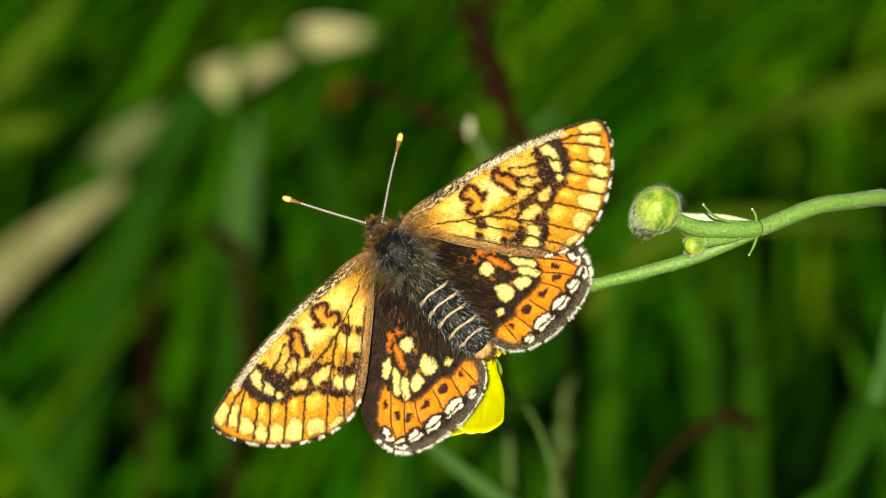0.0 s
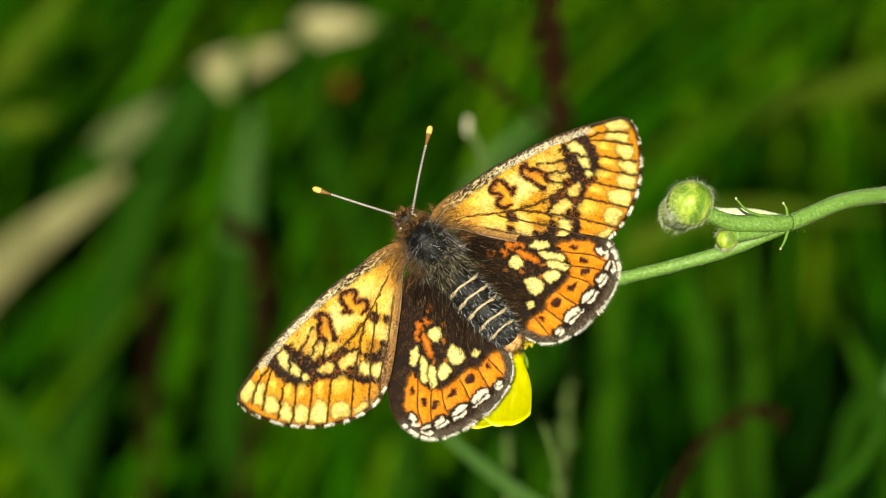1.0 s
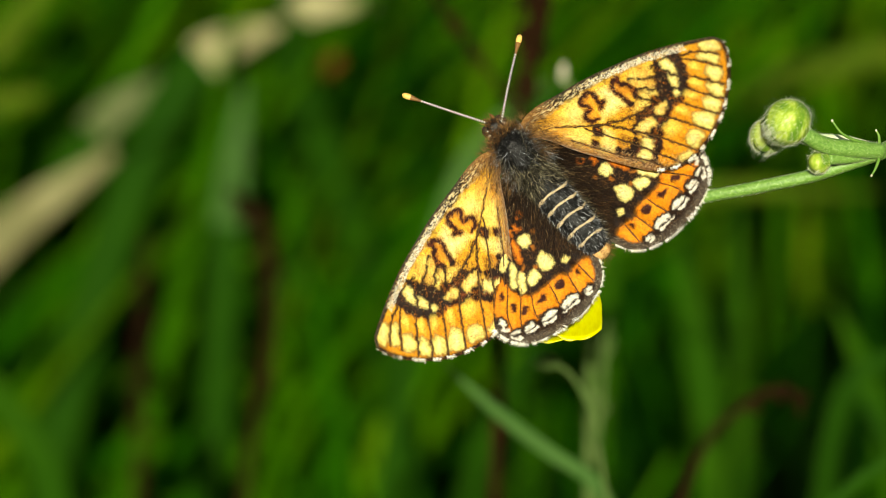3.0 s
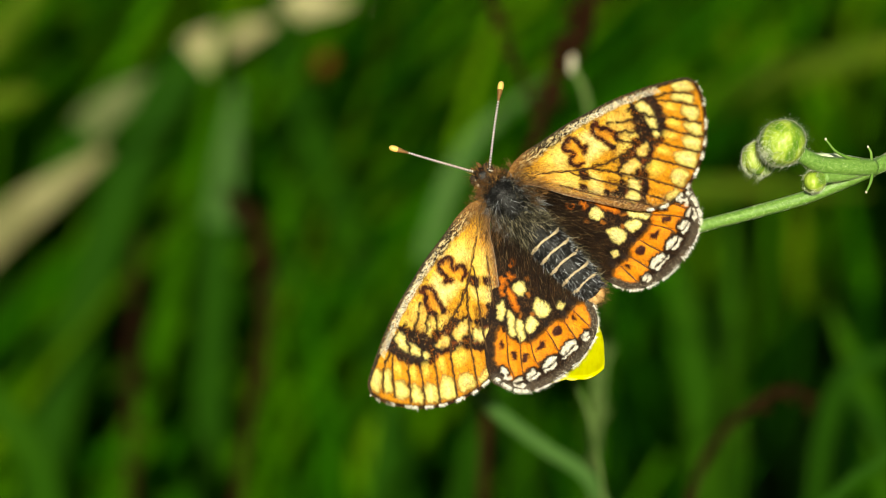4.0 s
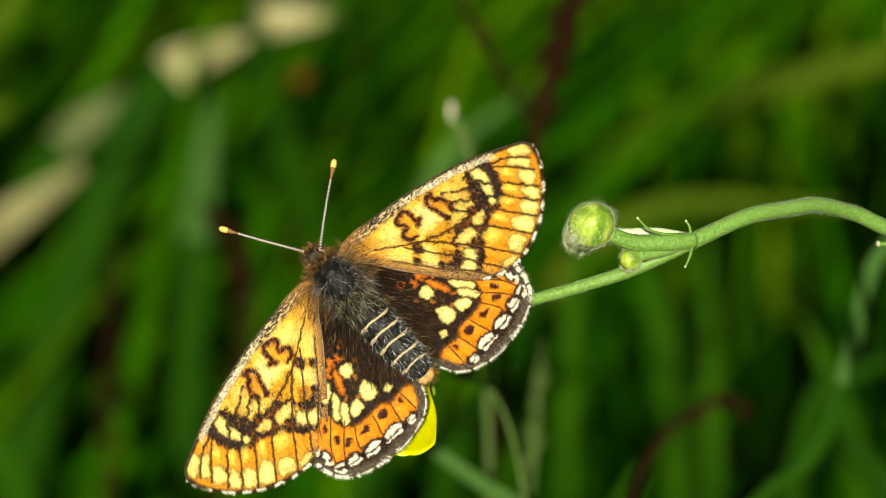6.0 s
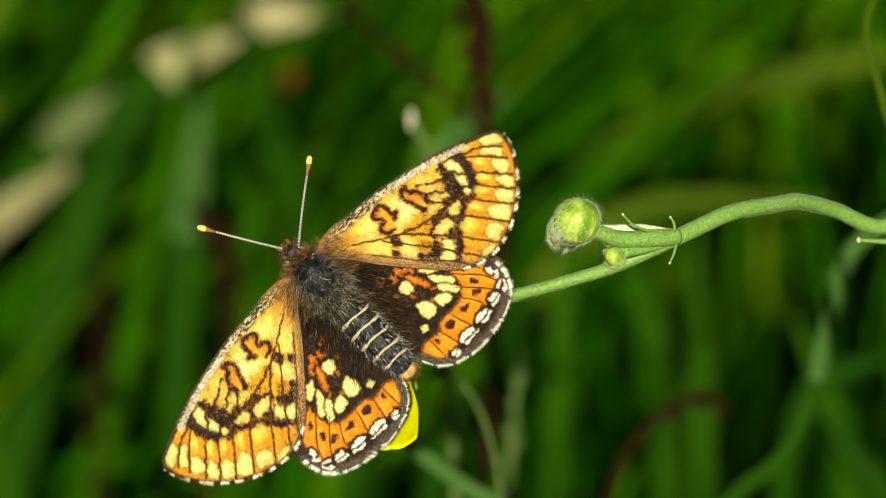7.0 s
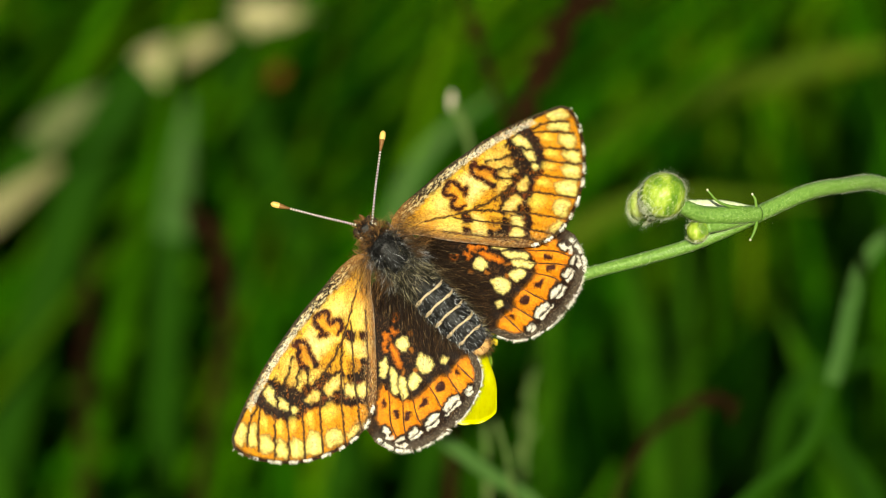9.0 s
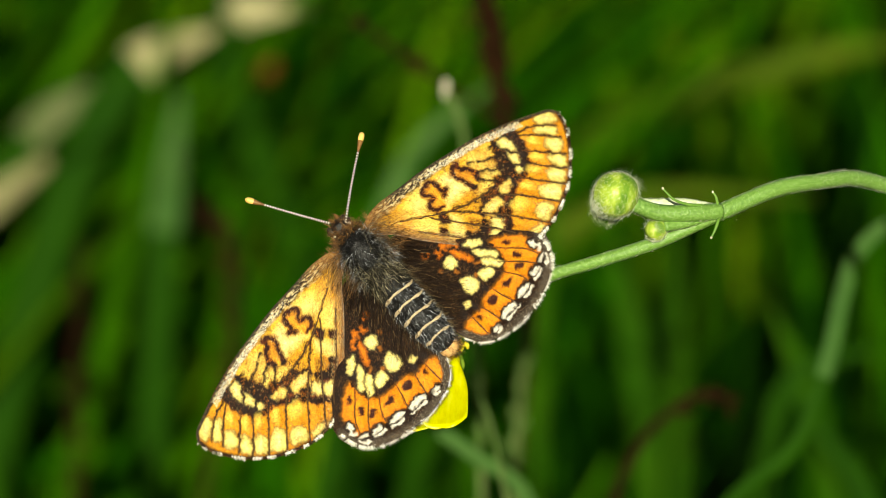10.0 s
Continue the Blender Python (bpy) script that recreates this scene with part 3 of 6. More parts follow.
def bud(parent, centre, radius, axis, seed, label, open_tip=0.0):
    """A closed flower bud: a core and five overlapping hairy sepals."""
    rng = np.random.default_rng(seed)
    axis = Vector(axis).normalized()
    turn = axis.to_track_quat("Y", "Z").to_matrix()
    c = np.array(centre) * MM
    core = mesh_object("bud", *ball(c, np.array((0.90, 0.97, 0.90)) * radius * MM, 12, 18, turn), M_SEPAL, parent, label)
    t = np.array(turn)
    roots, ways, reach = [], [], []
    for i in range(5):
        verts, faces, n, m = [], [], 12, 8
        a0 = 2 * math.pi * i / 5 + rng.random() * 0.3
        lift = 1.0 + 0.035 * (i % 2) + 0.02 * rng.random()
        for k in range(n + 1):
            s = k / n
            polar = math.pi * (0.97 - (0.93 - open_tip) * s)
            half = 0.80 * math.sin(math.pi * min(1.0, 0.16 + 0.80 * s)) ** 0.6
            for j in range(m + 1):
                b = a0 + half * (2 * j / m - 1)
                edge = abs(2 * j / m - 1)
                r = radius * MM * (lift + 0.05 - 0.05 * edge ** 2 + 0.05 * max(0.0, edge - 0.7) / 0.3 + 0.012 * math.cos(9 * edge))
                v = t @ np.array((r * math.sin(polar) * math.cos(b), r * 1.04 * math.cos(polar), r * math.sin(polar) * math.sin(b)))
                verts.append(c + v)
                for _ in range(4 if s < 0.75 else 3):
                    reach.append(0.26 if s < 0.8 else 0.34)
                    roots.append(c + v * 0.99)
                    ways.append(v / np.linalg.norm(v) * (0.42 if s > 0.4 else 0.16) + (np.array(axis) - v / np.linalg.norm(v) * (np.array(axis) @ v) / np.linalg.norm(v)) * 1.2 + rng.normal(size=3) * 0.16)
        for k in range(n):
            for j in range(m):
                q = k * (m + 1) + j
                faces.append((q, q + 1, q + m + 2, q + m + 1))
        mesh_object("sepal", verts, faces, M_SEPAL, core)
    l = radius * MM * np.array(reach) * (0.4 + rng.random(len(roots)))
    mesh_object("hair", *strands(roots, ways, l, np.full(len(roots), 0.000009), rng, 0.35), M_HAIR, core, "fine silky hairs")
    return core


def bract(parent, points, width, tip=True):
    """A narrow leaflet, with a pale dry tip where tip is set."""
    p = [np.array(q) * MM for q in points]
    ob = mesh_object("bract", *tube(p, [width * MM, width * 0.9 * MM, width * 0.55 * MM], 14, 7), M_BRACT, parent)
    if tip:
        mesh_object("bract_tip", *ball(p[-1], np.array((1.15, 1.4, 1.15)) * width * 0.62 * MM, 6, 8), M_BRACT_TIP, ob, "pale dried tip")
    return ob


def petal_mesh(length, width, cup, ruffle, seed, blunt=0.0):
    """A broad rounded petal along +y from its claw, cupped upwards (+z), with thickness."""
    rng = np.random.default_rng(seed)
    n, m = 16, 14
    top, bottom = [], []
    ph = rng.random(3) * 6
    for k in range(n + 1):
        s = k / n
        w = width * 0.5 * (0.40 + 0.60 * math.sin(math.pi * 0.5 * min(1.0, s * 1.5)) ** 1.1)
        for j in range(m + 1):
            e = 2 * j / m - 1
            edge = 1 - (0.26 - 0.16 * blunt) * abs(e) ** 2.6 - 0.012 * math.exp(-(e / 0.16) ** 2)
            y = length * s * (edge if s > 0 else 1) * (1 + 0.008 * math.sin(5 * e + ph[0]) * s)
            shrink = math.sqrt(max(0.0, 1 - max(0.0, (s - 0.72 - 0.14 * blunt) / 0.55) ** 2))
            x = w * e * shrink
            z = cup * length * (s ** 1.7) * 0.45 + 0.07 * width * (e * e) * (0.3 + 0.7 * s) + ruffle * length * s * s * math.sin(4 * e + ph[1])
            z += 0.006 * length * math.sin(22 * e + ph[2]) * s
            top.append((x, y, z))
            bottom.append((x, y, z - 0.00016))
    verts, faces, w1 = top + bottom, [], m + 1
    off = len(top)
    for k in range(n):
        for j in range(m):
            q = k * w1 + j
            faces.append((q, q + 1, q + w1 + 1, q + w1))
            faces.append((off + q + w1, off + q + w1 + 1, off + q + 1, off + q))
    rim = [j for j in range(w1)] + [k * w1 + m for k in range(1, n + 1)] + [n * w1 + j for j in range(m - 1, -1, -1)] + [k * w1 for k in range(n - 1, 0, -1)]
    for a, b in zip(rim, rim[1:] + rim[:1]):
        faces.append((b, a, off + a, off + b))
    return verts, faces


FLOWER = np.array((-24.0, -11.3, -8.8))
FLOWER_FACE = (-0.10, 0.40, 0.91)


def build_buttercup():
    plant = tagged(empty("buttercup"), "bowed buttercup stem with a yellow flower and hairy green buds", "flower")
    high = 350.0
    down = np.array((0.0, -0.978, -0.208))
    root = np.array((34.0, 0.0, -22.0)) + down * (high + 32)
    main = [root, np.array((33.0, 0.0, -26.0)) + down * 200, np.array((29.0, 0, -28.0)) + down * 60, (24.0, 4.46, -17.1), (19.4, 0.68, -15.9), (14.65, 2.23, -12.8),
            (11.2, 2.99, -8.9), (8.8, 2.72, -6.2), (5.0, 2.08, -2.9), (0.0, 0.0, 0.0)]
    pts = [np.array(p) * MM for p in main]
    stem = mesh_object("stem", *tube(pts, [0.0013, 0.0012, 0.0010, 0.00074, 0.00072, 0.00069, 0.00067, 0.00067, 0.00069, 0.00070], 130, 14, 0.02), M_STEM, plant)
    line = curve_points(pts, 400)
    mesh_object("hair", *hairs_on(line[170:], 0.00068, 4200, 21, 0.00014, 1.3), M_HAIR, stem, "fine pale hairs along the stem")
    face = np.array(FLOWER_FACE) / np.linalg.norm(FLOWER_FACE)
    side = [(0.0, 0.0, 0.0), (-2.6, -1.35, 0.2), (-5.5, -2.65, -0.3), (-10.0, -4.1, -1.7), (-14.84, -5.6, -3.8), (-19.0, -7.8, -6.6), (-22.8, -10.2, -9.6), tuple(FLOWER - face * 1.2)]
    pts = [np.array(p) * MM for p in side]
    stalk = mesh_object("flower_stalk", *tube(pts, [0.00072, 0.0006, 0.00056, 0.00054, 0.00052, 0.0005, 0.0005, 0.0007], 70, 12, 0.02), M_STEM, plant)
    line = curve_points(pts, 200)
    mesh_object("hair", *hairs_on(line, 0.00055, 2600, 22, 0.00013, 1.3), M_HAIR, stalk, "fine pale hairs")
    # side stalks and buds
    def pedicel(points, radii, mat, seed, name="pedicel"):
        p = [np.array(q) * MM for q in points]
        ob = mesh_object(name, *tube(p, [r * MM for r in radii], 24, 10, 0.02), mat, plant)
        mesh_object("hair", *hairs_on(curve_points(p, 60), radii[1] * MM, 700, seed, 0.00013, 1.3), M_HAIR, ob, "fine pale hairs")
    pedicel([(0.2, 0.1, 0.2), (-1.8, 0.0, 1.4), (-4.9, 0.05, 2.9), (-7.1, 0.9, 4.3)], [0.72, 0.78, 0.72, 0.66], M_STEM, 23)
    pedicel([(0.0, 0.2, -0.2), (-2.6, 0.75, -0.2), (-5.6, 0.85, -0.6), (-8.4, 0.85, -0.9)], [0.5, 0.48, 0.42, 0.45], M_STEM_PALE, 24)
    pedicel([(-1.0, -0.4, 0.6), (-2.8, -0.9, 1.6), (-4.4, -1.15, 2.7)], [0.45, 0.42, 0.45], M_STEM, 25)
    bud(plant, (-8.33, 1.54, 4.74), 1.82, (-0.72, -0.52, 0.45), 31, "round yellow-green bud covered with silky hairs")
    bud(plant, (-9.38, 0.75, -0.9), 1.42, (-0.35, -0.9, 0.2), 32, "smaller hairy green bud, its tip fraying", 0.15)
    bud(plant, (-5.2, -1.40, 2.3), 0.92, (-0.8, -0.05, 0.6), 33, "tiny green bud close to the stem", 0.35)
    bract(plant, [(0.1, 0.3, 0.3), (-0.05, 0.9, 0.7), (-0.15, 1.35, 0.9), (-0.40, 1.75, 1.0)], 0.14)
    bract(plant, [(-0.1, 0.5, 0.3), (-1.4, 0.62, 1.6), (-2.5, 0.72, 2.4), (-3.6, 1.15, 3.1), (-4.45, 2.05, 3.5)], 0.15)
    bract(plant, [(0.1, -0.3, 0.3), (-0.05, -0.9, 0.8), (-0.25, -1.5, 1.0), (-0.55, -2.1, 1.1)], 0.15)
    # a dark leaflet further down the stem
    bract(plant, [(24.0, -1.3, -12.4), (20.9, -0.88, -12.06), (18.2, -0.64, -12.36), (16.7, -0.51, -12.51)], 0.30)
    # the open flower
    across = np.cross((0.0, 1.0, 0.0), face)
    across /= np.linalg.norm(across)
    turn = Matrix(np.stack([across, np.cross(face, across), face], 1).tolist()).to_4x4()
    m = Matrix.Translation(Vector(FLOWER * MM)) @ turn
    receptacle = mesh_object("flower_head", *ball((0, 0, -0.0004), (0.0011, 0.0011, 0.0010), 8, 14), M_CARPEL, plant, "open yellow buttercup with glossy cupped petals")
    receptacle.matrix_basis = m
    rng = np.random.default_rng(40)
    # bearing in the flower's plane, lift, length, width: the two petals behind the insect are pushed upright
    for i, (bearing, lift, long, wide) in enumerate([(183, 12, 0.0084, 0.0092), (240, 10, 0.0106, 0.0105), (272, 14, 0.0102, 0.0044), (335, 108, 0.0036, 0.0050), (80, 30, 0.0060, 0.0080)]):
        v, f = petal_mesh(long, wide, 0.45, 0.02, 50 + i, 1.0 if i == 2 else 0.3)
        ob = mesh_object("petal", v, f, M_PETAL, receptacle)
        ob.matrix_basis = pose(0, 0, 0.0003 * (i % 2), 0, 0, bearing - 90) @ pose(0, 0, 0, lift, 0, 0) @ Matrix.Translation((0, 0.0007, 0))
        v, f = petal_mesh(0.0042, 0.0028, 0.2, 0.0, 60 + i)
        ob = mesh_object("sepal", v, f, M_SEPAL, receptacle)
        ob.matrix_basis = pose(0, 0, -0.0011, -75, 0, 90 + 48 + 72 * i) @ Matrix.Translation((0, 0.0005, 0))
    pieces = []
    for _ in range(70):
        a, r = rng.random() * 2 * math.pi, 0.0008 + 0.0009 * rng.random()
        out = np.array((math.cos(a), math.sin(a), 0.0))
        p0, l = out * r * 0.9, 0.0008 + 0.0006 * rng.random()
        p2 = p0 + out * l * (0.35 + 0.6 * rng.random()) + np.array((0, 0, l * 0.85))
        pieces.append(tube([p0, (p0 + p2) / 2 + (0, 0, l * 0.12), p2], [0.00008, 0.00008, 0.00008], 5, 5))
        pieces.append(ball(p2, (0.00017, 0.00038, 0.00017), 5, 6, Matrix.Rotation(rng.random() * 1.4, 3, rng.normal(size=3))))
    mesh_object("stamen_ring", *joined(*pieces), M_STAMEN, receptacle, "ring of yellow stamens")["kind"] = "stuff"
    pieces = []
    for _ in range(40):
        w = rng.normal(size=3) * (1, 1, 0.6) + (0, 0, 0.8)
        w /= np.linalg.norm(w)
        pieces.append(ball(w * 0.0009 + (0, 0, 0.0002), (0.00026, 0.0004, 0.00026), 5, 7, Vector(w).to_track_quat("Y", "Z").to_matrix()))
    mesh_object("carpel_knob", *joined(*pieces), M_CARPEL, receptacle, "knob of pale green carpels")["kind"] = "stuff"
    return plant, receptacle, stalk


buttercup, flower_head, flower_stalk = build_buttercup()


# ---- the butterfly ----
ORANGE, AMBER, YELLOW, PALE = (0.77, 0.325, 0.018), (0.82, 0.47, 0.038), (0.87, 0.65, 0.10), (0.90, 0.81, 0.36)
MAHOGANY, DARK_RED = (0.16, 0.035, 0.008), (0.030, 0.007, 0.004)
DARK, BROWN, WHITE, RED = (0.016, 0.007, 0.004), (0.07, 0.032, 0.012), (0.84, 0.81, 0.70), (0.82, 0.22, 0.011)
FORE_BASE, HIND_BASE = (1.3, 1.8, 1.15), (1.2, -0.5, 0.5)

# Edges in millimetres from the wing's root: outwards, and towards the head
FORE_LEAD = [(-0.3, -0.2), (1.2, 0.3), (2.76, 0.32), (5.4, -0.15), (7.9, -0.58), (10.8, -1.3), (13.5, -2.1), (16.1, -3.1), (18.4, -4.2), (19.9, -5.05), (20.35, -5.8)]
FORE_TRAIL = [(-0.3, -0.9), (0.6, -1.4), (1.8, -2.5), (3.4, -4.65), (5.2, -6.8), (7.1, -9.0), (8.8, -10.6), (10.4, -11.4), (12.4, -11.65), (14.2, -11.35), (15.9, -10.75), (17.4, -9.85), (18.9, -8.5), (20.0, -6.95), (20.35, -5.8)]
HIND_LEAD = [(-0.2, 0.0), (2.0, 0.0), (5.2, -1.6), (8.3, -4.3), (10.4, -6.7), (11.3, -8.3), (11.65, -9.8)]
HIND_TRAIL = [(-0.2, -9.7), (0.1, -10.6), (0.75, -11.75), (1.65, -12.5), (3.0, -13.05), (4.8, -13.42), (6.8, -13.4), (8.4, -13.12), (9.95, -12.6), (11.0, -11.85), (11.5, -10.9), (11.65, -9.8)]
# The pattern's own axes on each wing: origin in pattern units, its place, and the two unit steps
FORE_GRID = ((4, 4), (10.43, -2.82), (-1.55, -1.01), (1.13, -1.64))
HIND_GRID = ((5, 3), (5.01, -7.97), (1.33, -1.13), (-1.11, -1.15))


def cloud(x, y, seed):
    """Smooth value noise from -1 to 1 on a unit grid."""
    xi, yi = np.floor(x).astype(int), np.floor(y).astype(int)
    fx, fy = x - xi, y - yi
    fx, fy = fx * fx * (3 - 2 * fx), fy * fy * (3 - 2 * fy)

    def at(i, j):
        h = np.sin(i * 127.1 + j * 311.7 + seed * 74.7) * 43758.5453
        return 2 * (h - np.floor(h)) - 1
    return (at(xi, yi) * (1 - fx) + at(xi + 1, yi) * fx) * (1 - fy) + (at(xi, yi + 1) * (1 - fx) + at(xi + 1, yi + 1) * fx) * fy


def to_pattern(grid, u, v):
    (a0, b0), (u0, v0), (ua, va), (ub, vb) = grid
    det = ua * vb - ub * va
    return a0 + ((u - u0) * vb - (v - v0) * ub) / det, b0 + ((v - v0) * ua - (u - u0) * va) / det


def from_pattern(grid, a, b):
    (a0, b0), (u0, v0), (ua, va), (ub, vb) = grid
    return u0 + ua * (a - a0) + ub * (b - b0), v0 + va * (a - a0) + vb * (b - b0)


def gap_to(points, x, y):
    """The distance from each place to a run of points."""
    best = np.full(x.shape, 1e9)
    for (x0, y0), (x1, y1) in zip(points, points[1:]):
        dx, dy = x1 - x0, y1 - y0
        t = np.clip(((x - x0) * dx + (y - y0) * dy) / (dx * dx + dy * dy + 1e-12), 0, 1)
        best = np.minimum(best, np.hypot(x - x0 - t * dx, y - y0 - t * dy))
    return best


class Scales:
    """The coloured scales of a wing, laid on spot by spot and band by band with ragged edges."""

    def __init__(self, grid, u, v, ground, seed):
        self.u, self.v = u, v
        self.a, self.b = to_pattern(grid, u, v)
        self.rng = np.random.default_rng(seed)
        a, b = self.a, self.b
        self.a = a + 0.055 * cloud(a * 5, b * 5, seed) + 0.030 * cloud(a * 13, b * 13, seed + 3) + 0.016 * self.rng.normal(size=u.shape)
        self.b = b + 0.07 * cloud(a * 5, b * 4, seed + 9) + 0.05 * cloud(a * 15, b * 6, seed + 5) + 0.020 * self.rng.normal(size=u.shape)
        self.c = np.tile(np.array(ground, float), (len(u), 1))

    def lay(self, amount, colour):
        amount = np.clip(amount, 0, 1)[:, None]
        self.c = self.c * (1 - amount) + np.array(colour) * amount

    def band(self, points, width, colour, soft=0.06, strength=1.0, rim=False, worn=0.0):
        line = [tuple(p) for p in curve_points([(x, y, 0) for x, y in points], 8 * len(points))[:, :2]] if len(points) > 2 else points
        d = gap_to(line, self.a, self.b) - width / 2
        if rim:
            self.lay(0.75 * (0.5 - (d - 0.07) / 0.10), MAHOGANY)
        if worn:
            d = d + worn * np.clip(cloud(self.a * 3.3, self.b * 3.7, 31) + 0.5 * cloud(self.a * 9, self.b * 9, 32) - 0.25, 0, 1)
        self.lay(strength * (0.5 - d / soft), colour)

    def spot(self, x, y, rx, ry, colour, turn=0.0, soft=0.25):
        c, s = math.cos(radians(turn)), math.sin(radians(turn))
        dx, dy = self.a - x, self.b - y
        d = np.hypot((c * dx + s * dy) / rx, (c * dy - s * dx) / ry)
        self.lay(0.5 - (d - 1) / soft, colour)

    def patch(self, points, colour, soft=0.12, strength=1.0, inset=0.0, worn=0.0):
        """A field inside a rounded outline, drawn in by inset."""
        n = 4 * len(points)
        ring = [points[-1], *points, points[0]]
        line = [tuple(q) for q in curve_points([(x, y, 0) for x, y in ring], n + 9)[4:-3, :2]]
        line.append(line[0])
        inside = np.zeros(self.a.shape, bool)
        for (x0, y0), (x1, y1) in zip(line, line[1:]):
            if y0 != y1:
                cross = (self.b < y0) != (self.b < y1)
                inside ^= cross & (self.a < x0 + (self.b - y0) * (x1 - x0) / (y1 - y0))
        d = gap_to(line, self.a, self.b) * np.where(inside, -1, 1) + inset
        if worn:
            d = d + worn * np.clip(cloud(self.a * 5.3, self.b * 5.7, 33) + 0.5 * cloud(self.a * 11, self.b * 11, 34) - 0.1, 0, 1)
        self.lay(strength * (0.5 - d / soft), colour)

    def edge(self, points, width, colour, soft=0.2, strength=1.0):
        line = [tuple(p) for p in curve_points([(x, y, 0) for x, y in points], 60)[:, :2]]
        d = gap_to(line, self.u, self.v) + 0.05 * self.rng.normal(size=self.u.shape)
        self.lay(strength * (0.5 - (d - width) / soft), colour)

    def dust(self, amount):
        """Each scale a little lighter or darker than the next."""
        self.c = np.clip(self.c * np.exp(amount * self.rng.normal(size=(len(self.u), 1))), 0, 0.92)

    def speckle(self, where, share, colour):
        hit = (self.rng.random(self.u.shape) < share * np.clip(where, 0, 1))
        self.lay(hit * 0.85, colour)


FORE_VEINS = [[(1.82, 6.22), (1.38, 6.94), (1.12, 7.89)], [(1.9, 6.35), (1.73, 7.14), (1.62, 8.28)], [(2.56, 6.75), (2.42, 7.59), (2.3, 8.53)], [(3.09, 6.9), (3.02, 7.72), (2.92, 8.68)],
              [(3.79, 6.6), (3.72, 7.65), (3.65, 8.74)], [(5.1, 5.09), (4.8, 5.9), (4.6, 6.75), (4.5, 8.59)], [(6.07, 3.82), (5.81, 5.22), (5.61, 6.61), (5.55, 8.35)],
              [(6.59, 3.05), (6.43, 4.59), (6.34, 6.36), (6.36, 7.81)], [(7.31, 2.54), (7.14, 4.59), (6.82, 6.36), (6.87, 7.56)], [(7.06, 1.71), (6.49, 2.95), (6.07, 3.82), (5.1, 5.09), (4.34, 5.7)]]
FORE_SHORT_VEINS = [[(3.7, 4.33), (3.28, 5.22), (3.08, 5.65)], [(3.96, 4.79), (3.58, 5.8)], [(2.82, 5.09), (2.45, 5.34)], [(4.29, 4.99), (4.19, 5.8)]]
HIND_VEINS = [[(5.6, 1.55), (6.6, 1.70), (7.67, 1.83), (8.31, 2.13)], [(6.1, 2.40), (7.23, 2.45), (8.13, 2.6)], [(5.9, 2.80), (7.23, 3.19), (7.61, 3.43)], [(5.5, 3.64), (6.2, 4.14), (6.79, 4.5)],
              [(4.9, 4.60), (5.61, 5.1), (5.97, 5.39)], [(4.3, 5.0), (4.87, 5.64), (5.25, 6.09)]]
FORE_OUTER, HIND_OUTER = FORE_TRAIL[6:], HIND_TRAIL[1:]

# Fields of the forewing, each a cell of the pattern
FORE_GOLD = [[(5.1, 2.41), (6.13, 1.89), (7.16, 1.58), (7.01, 2.07), (6.56, 2.87), (6.13, 2.87), (5.74, 2.82), (5.51, 2.49)], [(7.16, 2.23), (7.36, 2.95), (7.15, 3.46), (6.74, 3.46), (6.69, 3.21), (6.9, 2.67)],
             [(2.82, 5.02), (3.32, 4.36), (3.76, 4.36), (3.38, 4.94), (3.08, 5.24)], [(3.28, 5.29), (3.78, 4.53), (3.93, 4.74), (3.66, 5.5), (3.43, 5.6)],
             [(3.76, 5.24), (4.19, 4.81), (4.29, 5.14), (4.04, 5.55), (3.69, 5.75)], [(4.34, 5.22), (4.8, 4.97), (4.9, 5.27), (4.6, 5.47), (4.32, 5.5)]]
FORE_PALE = [[(4.82, 3.05), (5.0, 3.62), (5.41, 3.64), (5.92, 3.69), (5.61, 3.92), (5.0, 4.38), (4.72, 4.69), (4.54, 4.08), (4.29, 3.77), (4.46, 3.36)],
             [(6.18, 3.87), (6.38, 4.0), (6.53, 3.82), (6.69, 4.13), (6.63, 4.43), (6.33, 4.38)], [(6.74, 4.18), (7.04, 3.9), (7.28, 3.77), (7.22, 4.64), (6.89, 4.74), (6.73, 4.43)]]
FORE_DARK = [[(2.32, 5.29), (2.95, 5.37), (3.38, 5.57), (3.71, 5.82), (4.19, 5.67), (4.19, 5.95), (3.89, 6.15), (3.79, 6.55), (3.34, 6.35), (3.03, 6.0), (2.7, 5.7), (2.37, 5.54)],
             [(4.09, 5.7), (4.72, 5.5), (5.0, 5.22), (5.41, 5.22), (5.87, 5.14), (5.91, 5.45), (5.51, 5.37), (5.0, 5.62), (4.72, 5.9), (4.14, 5.95)],
             [(6.04, 5.35), (6.42, 5.25), (6.78, 5.1), (6.83, 4.74), (7.19, 4.77), (7.21, 5.1), (7.13, 5.75), (6.75, 5.8), (6.07, 5.65)]]
